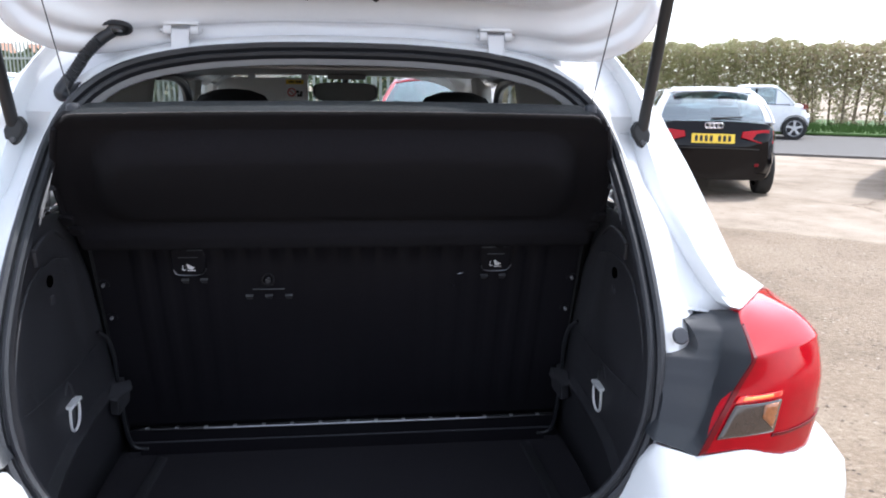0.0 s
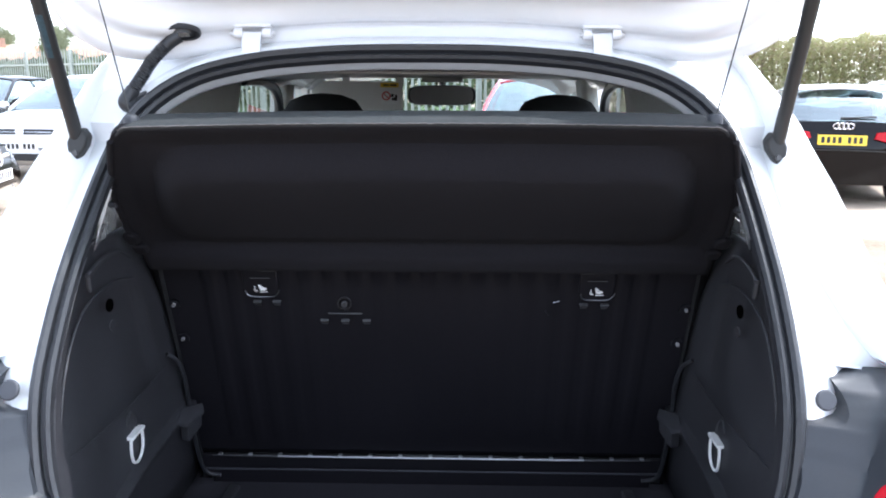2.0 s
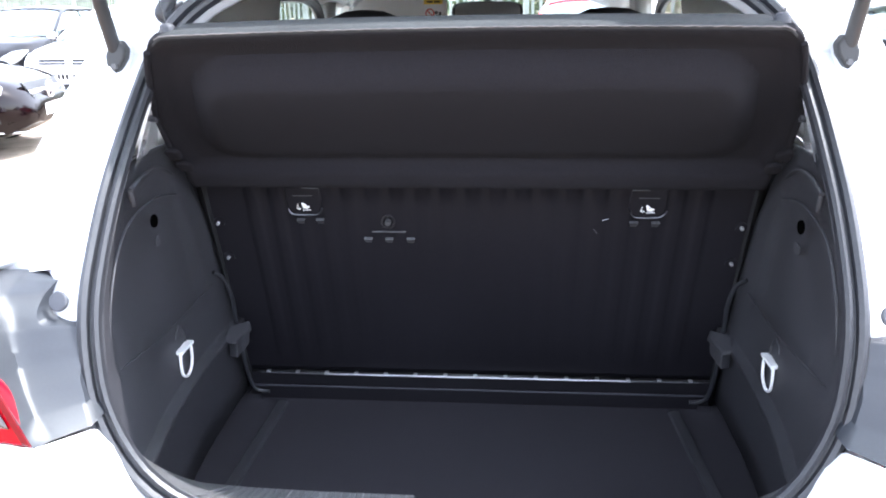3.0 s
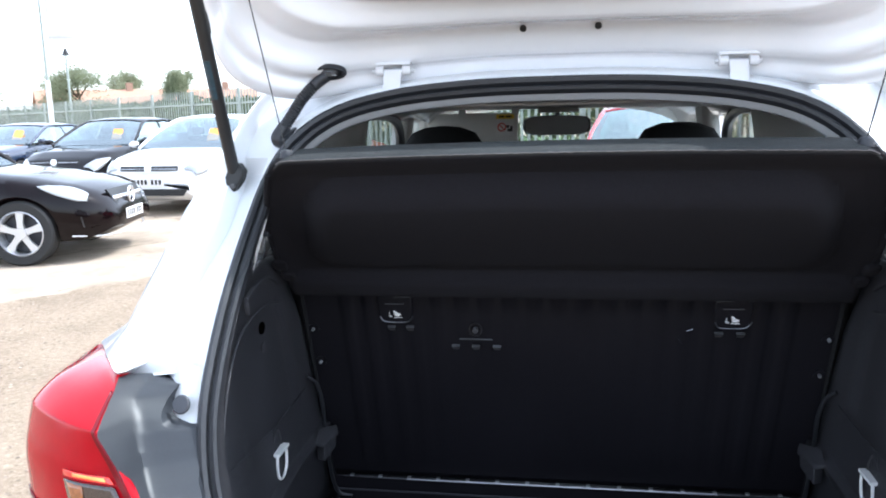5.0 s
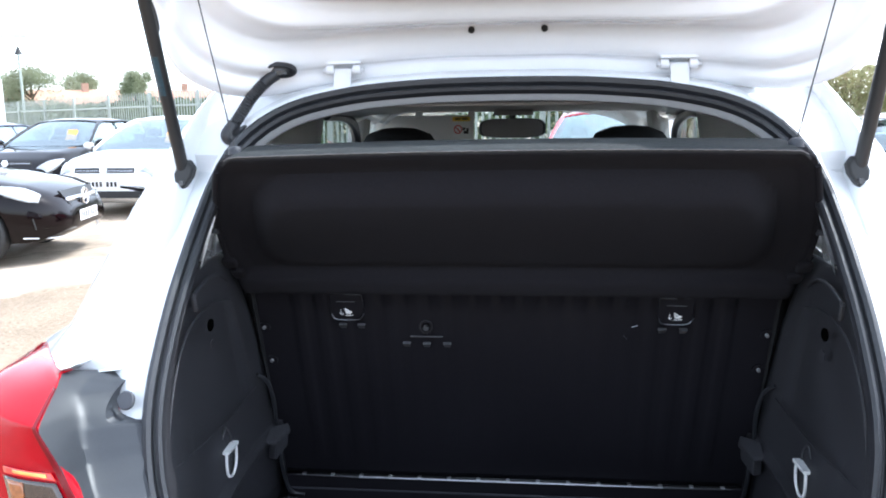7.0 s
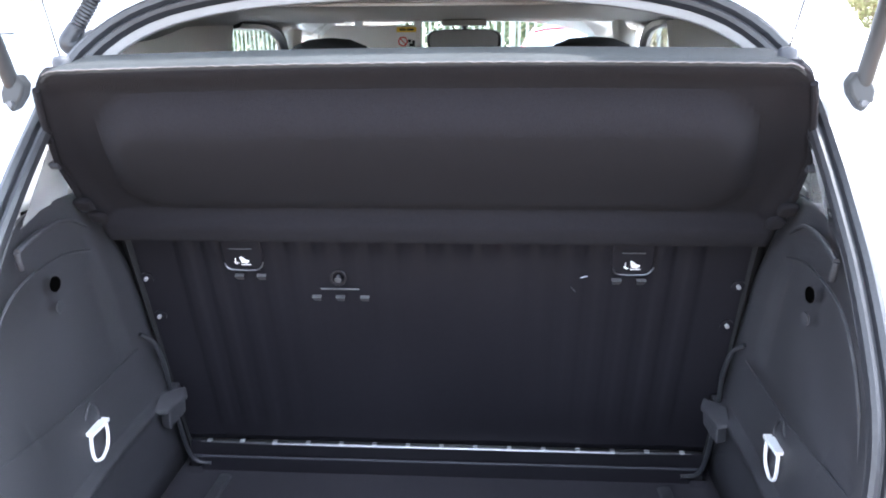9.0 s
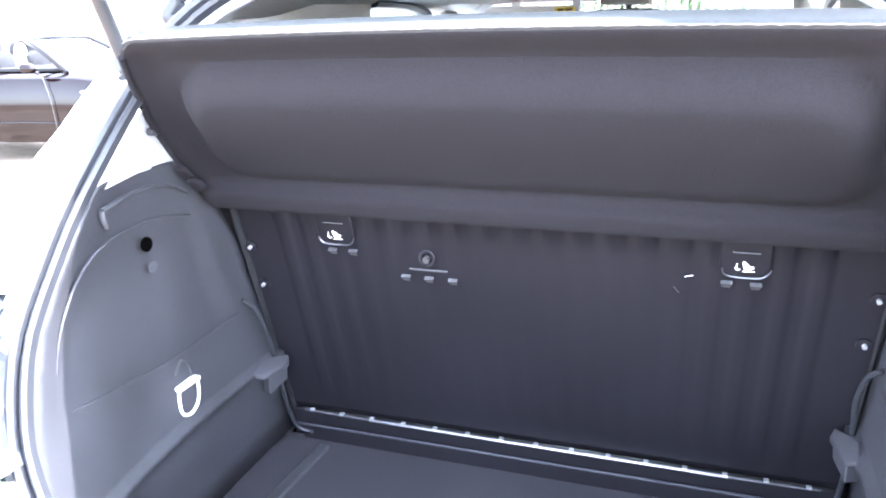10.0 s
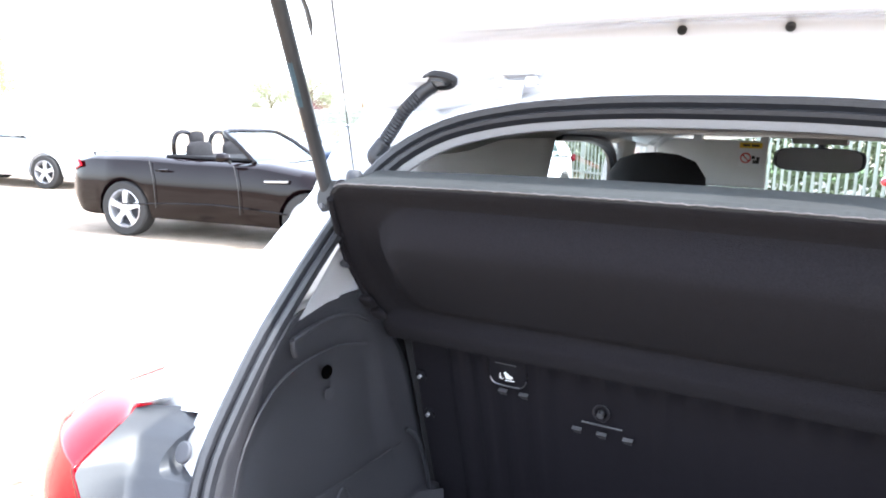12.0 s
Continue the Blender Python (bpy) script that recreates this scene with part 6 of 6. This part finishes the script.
# hedge: stems, twigs and a thin crown of leaves
HD = 29.0
bm_v, bm_f = [], []
br_v, br_f = [], []
tv, tf = [], []
for k in range(190):
    a = -14 + 62 * (k + rng.random()) / 190
    d = HD + rng.uniform(-0.5, 0.9)
    p, hgt = at(a, d, 0.05), 2.4 + 0.5 * rng.random()
    lean = Vector((rng.uniform(-0.25, 0.25), rng.uniform(-0.25, 0.25), 0))
    r = rng.uniform(0.03, 0.075)
    side = ALONG * r
    i = len(tv)
    q = p + lean + Vector((0, 0, hgt))
    tv.extend([p - side, p + side, p + ACROSS * r, q - side * 0.3, q + side * 0.3, q + ACROSS * r * 0.3])
    tf.extend([(i, i + 1, i + 4, i + 3), (i + 1, i + 2, i + 5, i + 4), (i + 2, i, i + 3, i + 5)])
    for n in range(30):
        s0 = p.lerp(q, rng.uniform(0.25, 0.95))
        e0 = s0 + Vector((rng.uniform(-0.6, 0.6), rng.uniform(-0.5, 0.5), rng.uniform(0.1, 0.7)))
        e0.z = min(e0.z, 3.05)
        j = len(tv)
        tv.extend([s0 - ALONG * 0.012, s0 + ALONG * 0.012, e0])
        tf.append((j, j + 1, j + 2))
for k in range(230000):
    a = -14 + 62 * rng.random()
    top = 2.95 + 0.08 * math.sin(a * 1.3) + 0.07 * math.sin(a * 3.7 + 1) + 0.05 * math.sin(a * 9.1)
    z = top * (1 - rng.random() ** 1.15 * 0.93)
    gap = 0.5 + 0.5 * math.sin(a * 4.1 + 1.3 * math.sin(a * 1.7) + 0.8 * z)
    low = min(1.0, max(0.0, (1.75 - z) / 0.9))
    if rng.random() < low * (0.45 + 0.5 * gap):
        continue
    green = 0.60 + 0.25 * math.sin(a * 0.35 + 2.0) - 0.15 * low
    leaf(*((bm_v, bm_f) if rng.random() < green else (br_v, br_f)), at(a, HD + rng.uniform(-0.7, 1.1), z), rng.uniform(0.055, 0.10), rng)
hedge = tagged(empty("hedge", pose(0, 0, 0)), "tall trimmed field hedge coming into leaf", "hedge", kind="stuff")
for nm, vv, ff, mm in (("hedge_stems", tv, tf, TWIG), ("hedge_leaves", bm_v, bm_f, LEAF), ("brown_leaves", br_v, br_f, LEAF_BROWN)):
    o = cloud(nm, vv, ff, mm)
    o.parent = hedge
    tagged(o, kind="stuff")
vv, ff = [], []
for k in range(16000):
    a = -14 + 62 * rng.random()
    d = 24.7 + 4.6 * rng.random()
    p = at(a, d, 0.10)
    w = ALONG * rng.uniform(0.01, 0.03)
    i = len(vv)
    vv.extend([p - w, p + w, p + Vector((rng.uniform(-0.05, 0.05), rng.uniform(-0.05, 0.05), rng.uniform(0.08, 0.25)))])
    ff.append((i, i + 1, i + 2))
tagged(cloud("grass_blades", vv, ff, GRASS), "long grass on the verge", "grass", kind="stuff")

# loose stones near the cars
vv, ff = [], []
for k in range(7000):
    if k % 2:
        x, y = rng.uniform(1.1, 6.2), rng.uniform(0.2, 6.2)
        if 0.595 * x + 0.804 * y > 7.1:
            continue
    else:
        x, y = rng.uniform(-6.0, -1.1), rng.uniform(0.5, 6.0)
        if -0.783 * x + 0.622 * y > 6.1:
            continue
    r = rng.choice((0.004, 0.005, 0.006, 0.008, 0.012))
    c = Vector((x, y, r * 0.3))
    i = len(vv)
    vv.extend([c + Vector((r * rng.uniform(0.7, 1.3), 0, 0)), c + Vector((0, r * rng.uniform(0.7, 1.3), 0)), c - Vector((r * rng.uniform(0.7, 1.3), 0, 0)), c - Vector((0, r * rng.uniform(0.7, 1.3), 0)), c + Vector((0, 0, r * 0.45))])
    ff.extend([(i, i + 1, i + 4), (i + 1, i + 2, i + 4), (i + 2, i + 3, i + 4), (i + 3, i, i + 4)])
tagged(cloud("gravel", vv, ff, STONE), "loose gravel stones on the yard", "gravel", kind="stuff")

# ---- houses and trees beyond the fence ----
def house(x, y, turn, w, d, h, rise, roof_mat):
    v = tagged(empty("house", pose(x, y, 0, 0, 0, turn)), "brick house with a terracotta roof beyond the fence", "house", group="houses beyond the fence")
    part("wall", box(-w / 2, w / 2, -d / 2, d / 2, 0, h), BRICK, v)
    part("gable", slab([(-w / 2, -d / 2, h), (-w / 2, d / 2, h), (-w / 2, 0, h + rise)], (0.25, 0, 0)), BRICK, v)
    part("gable", slab([(w / 2, -d / 2, h), (w / 2, d / 2, h), (w / 2, 0, h + rise)], (-0.25, 0, 0)), BRICK, v)
    for s in (1, -1):
        part("roof", slab([(-w / 2 - 0.2, s * (d / 2 + 0.3), h - 0.15), (w / 2 + 0.2, s * (d / 2 + 0.3), h - 0.15), (w / 2 + 0.2, 0, h + rise + 0.05), (-w / 2 - 0.2, 0, h + rise + 0.05)], (0, 0, 0.15)), roof_mat, v)
    part("chimney", box(w * 0.25, w * 0.25 + 0.6, -0.3, 0.3, h + rise - 0.8, h + rise + 0.9), BRICK, v)
    for k in (-0.25, 0.25):
        win = part("window", box(w * k - 0.6, w * k + 0.6, -d / 2 - 0.05, -d / 2 + 0.02, h * 0.35, h * 0.75), RINGWHITE, v)
        part("pane", box(w * k - 0.5, w * k + 0.5, -d / 2 - 0.07, -d / 2 - 0.03, h * 0.4, h * 0.71), DARK_GLASS, win)
    return v


house(-45.5, 71, 40, 11, 7, 2.5, 1.8, ROOFTILE)
house(-38.5, 77, 30, 13, 7, 2.6, 1.8, ROOFTILE)
house(-26, 84, 25, 12, 7, 2.6, 1.8, ROOFTILE)


def tree(x, y, h, w, material, seed, leaves=6500, name="tree", label="leafy tree beyond the fence"):
    rg = random.Random(seed)
    v = tagged(empty(name, pose(x, y, 0)), label, "tree", group="trees beyond the fence")
    bm = bmesh.new()
    tube([(0, 0, 0), (0.05 * w, 0, h * 0.3), (0, 0.03 * w, h * 0.75)], lambda t: 0.05 * h * (1 - 0.75 * t) * 0.6, 8, bm=bm)
    tips = []
    for k in range(16):
        z0 = h * rg.uniform(0.22, 0.7)
        a = rg.uniform(0, 2 * math.pi)
        out = w * 0.5 * rg.uniform(0.5, 0.95) * (1.1 - 0.55 * z0 / h)
        e = Vector((out * math.cos(a), out * math.sin(a), min(h * 0.93, z0 + h * rg.uniform(0.1, 0.3))))
        tube([(0, 0, z0), Vector((0, 0, z0)).lerp(e, 0.5) + Vector((0, 0, 0.04 * h)), e], lambda t: 0.014 * h * (1 - 0.8 * t), 6, bm=bm)
        tips.append(e)
    tips.append(Vector((0, 0, h * 0.9)))
    part("trunk", bm, BARK, v)
    vv, ff = [], []
    for k in range(leaves):
        c = rg.choice(tips)
        r = w * 0.17
        q = Vector((rg.gauss(0, 0.5), rg.gauss(0, 0.5), rg.gauss(0, 0.45))) * r
        leaf(vv, ff, c + q, 0.013 * h * rg.uniform(0.7, 1.4), rg)
    o = cloud("crown", vv, ff, material)
    o.parent = v
    return v


tree(-30.4, 45.0, 4.75, 4.4, LEAF_DARK, 1, 14000)
tree(-24.1, 46.3, 4.5, 2.3, LEAF_DARK, 2, 9000)
tree(-47.1, 78.2, 5.75, 2.8, LEAF_DARK, 9)
tree(-60, 100, 8.5, 6.0, LEAF_DARK, 3)
tree(-66, 78, 8, 7.5, LEAF_DARK, 4)
tree(-52, 62, 3.2, 5.0, LEAF_RED, 5, name="copper_shrub", label="copper-leaved shrub beyond the fence")
tree(-75, 80, 7, 6, LEAF_DARK, 6)
tree(-34, 17.5, 5.0, 4.5, LEAF, 7)
tree(-40, 14, 5.0, 5, LEAF, 8)

# tan field bank beyond the fence
rows = [[Vector((-70, 60, 0)).lerp(Vector((-5, 62, 0)), u) + Vector((0, 8 * w, (1.6 + 1.0 * math.sin(5 * u + 0.6) + 0.3 * math.sin(17 * u)) * math.sin(math.pi * w))) for u in np.linspace(0, 1, 50)] for w in np.linspace(0, 1, 9)]
tagged(part("field_bank", grid(rows), mat("dry grass bank", (0.34, 0.29, 0.18), 0.95, grain=2, amount=0.35, stain=0.25, stain_scale=0.3, bump=0.5, bump_scale=5)), "tan dry-grass bank beyond the fence", "bank", kind="structure")

# light pole with a banner, and a street lamp
pole = tagged(empty("flag_pole", pose(-14.6, 19.8, 0)), "tall white flag pole with a pale banner", "flag pole")
part("post", tube([(0, 0, 0), (0, 0, 2.6)], 0.07, 12), PAINTPOST, pole)
part("mast", tube([(0, 0, 2.6), (0, 0, 5.15)], lambda t: 0.045 - 0.015 * t, 10), GALV, pole)
part("banner_arm", tube([(0, 0, 4.95), (0.75, 0.35, 4.95)], 0.012, 6), PAINTPOST, pole)
thicken(part("banner", grid([[(0.12 + 0.62 * u, 0.05 + 0.3 * u + 0.03 * math.sin(6 * u + 3 * w), 3.75 + 1.2 * w) for u in np.linspace(0, 1, 8)] for w in np.linspace(0, 1, 8)]), PAINTPOST, pole), 0.004, 0)
lamp = tagged(empty("street_lamp", pose(-21.5, 31.0, 0)), "slim dark street lamp beyond the fence", "street lamp")
part("column", tube([(0, 0, 0), (0, 0, 4.3)], 0.05, 8), GALV, lamp)
part("lantern", tube([(0, 0, 4.3), (0, 0, 4.45), (0, 0, 4.62)], lambda t: 0.17 * (1 - 0.8 * t), 8), INK, lamp)
sign = tagged(empty("far_sign", pose(-26.5, 14.5, 0, 0, 0, 35)), "grey sign board on a post", "sign")
part("board", box(-0.02, 0.02, -0.35, 0.35, 1.95, 2.75), GALV, sign)
part("post", tube([(0, 0, 0), (0, 0, 2.0)], 0.04, 8), GALV, sign)

# scrub behind the fence
vv, ff = [], []
for k in range(34000):
    u = rng.random()
    p = Vector((1.5, 13.2, 0)).lerp(Vector((-34, 41.5, 0)), u) + Vector((rng.uniform(-1, 1), rng.uniform(-0.5, 1.5), 0))
    leaf(vv, ff, p + Vector((0, 0, (1.95 + 0.15 * math.sin(60 * u)) * (1 - rng.random() ** 1.6))), rng.uniform(0.05, 0.12), rng)
tagged(cloud("scrub", vv, ff, SCRUB), "green scrub growing behind the fence", "scrub", kind="stuff")

# palisade fence in front of the parked rows
fence = tagged(empty("palisade_fence", pose(0, 0, 0)), "galvanised steel palisade fence with pointed pales", "fence")
FA, FB = Vector((2.6, 9.95, 0)), Vector((-34.0, 38.9, 0))
fd = (FB - FA).normalized()
fn = Vector((fd.y, -fd.x, 0))
span_f = (FB - FA).length
def pale_mesh():
    bm = bmesh.new()
    prof = [(-0.030, 0.0), (-0.018, 0.004), (-0.011, 0.016), (0.011, 0.016), (0.018, 0.004), (0.030, 0.0)]
    rows = [[(u, v, z) for u, v in prof] for z in (0.06, 2.09)]
    rows.append([(u * 0.55, v, 2.17 + (0.05 if abs(u) < 0.012 else 0.0)) for u, v in prof])
    grid(rows, bm=bm)
    me = bpy.data.meshes.new("pale")
    bm.to_mesh(me)
    bm.free()
    me.materials.append(GALV)
    return me
PALE = pale_mesh()
turn_f = math.atan2(fd.y, fd.x)
count = int(span_f / 0.155)
for k in range(count):
    p = FA + fd * (0.155 * k + 0.05)
    if k < 290:
        o = new("pale", PALE)
        o.parent = fence
        o.matrix_local = Matrix.Translation(p) @ Matrix.Rotation(turn_f, 4, "Z")
for z in (0.45, 1.78):
    part("rail", slab([FA + Vector((0, 0, z)) - fn * 0.01, FB + Vector((0, 0, z)) - fn * 0.01, FB + Vector((0, 0, z + 0.05)) - fn * 0.01, FA + Vector((0, 0, z + 0.05)) - fn * 0.01], -fn * 0.04), GALV, fence)
for k in range(int(span_f / 2.75) + 1):
    p = FA + fd * (2.75 * k) - fn * 0.06
    part("post", box(p.x - 0.035, p.x + 0.035, p.y - 0.035, p.y + 0.035, 0, 2.19), GALV, fence)
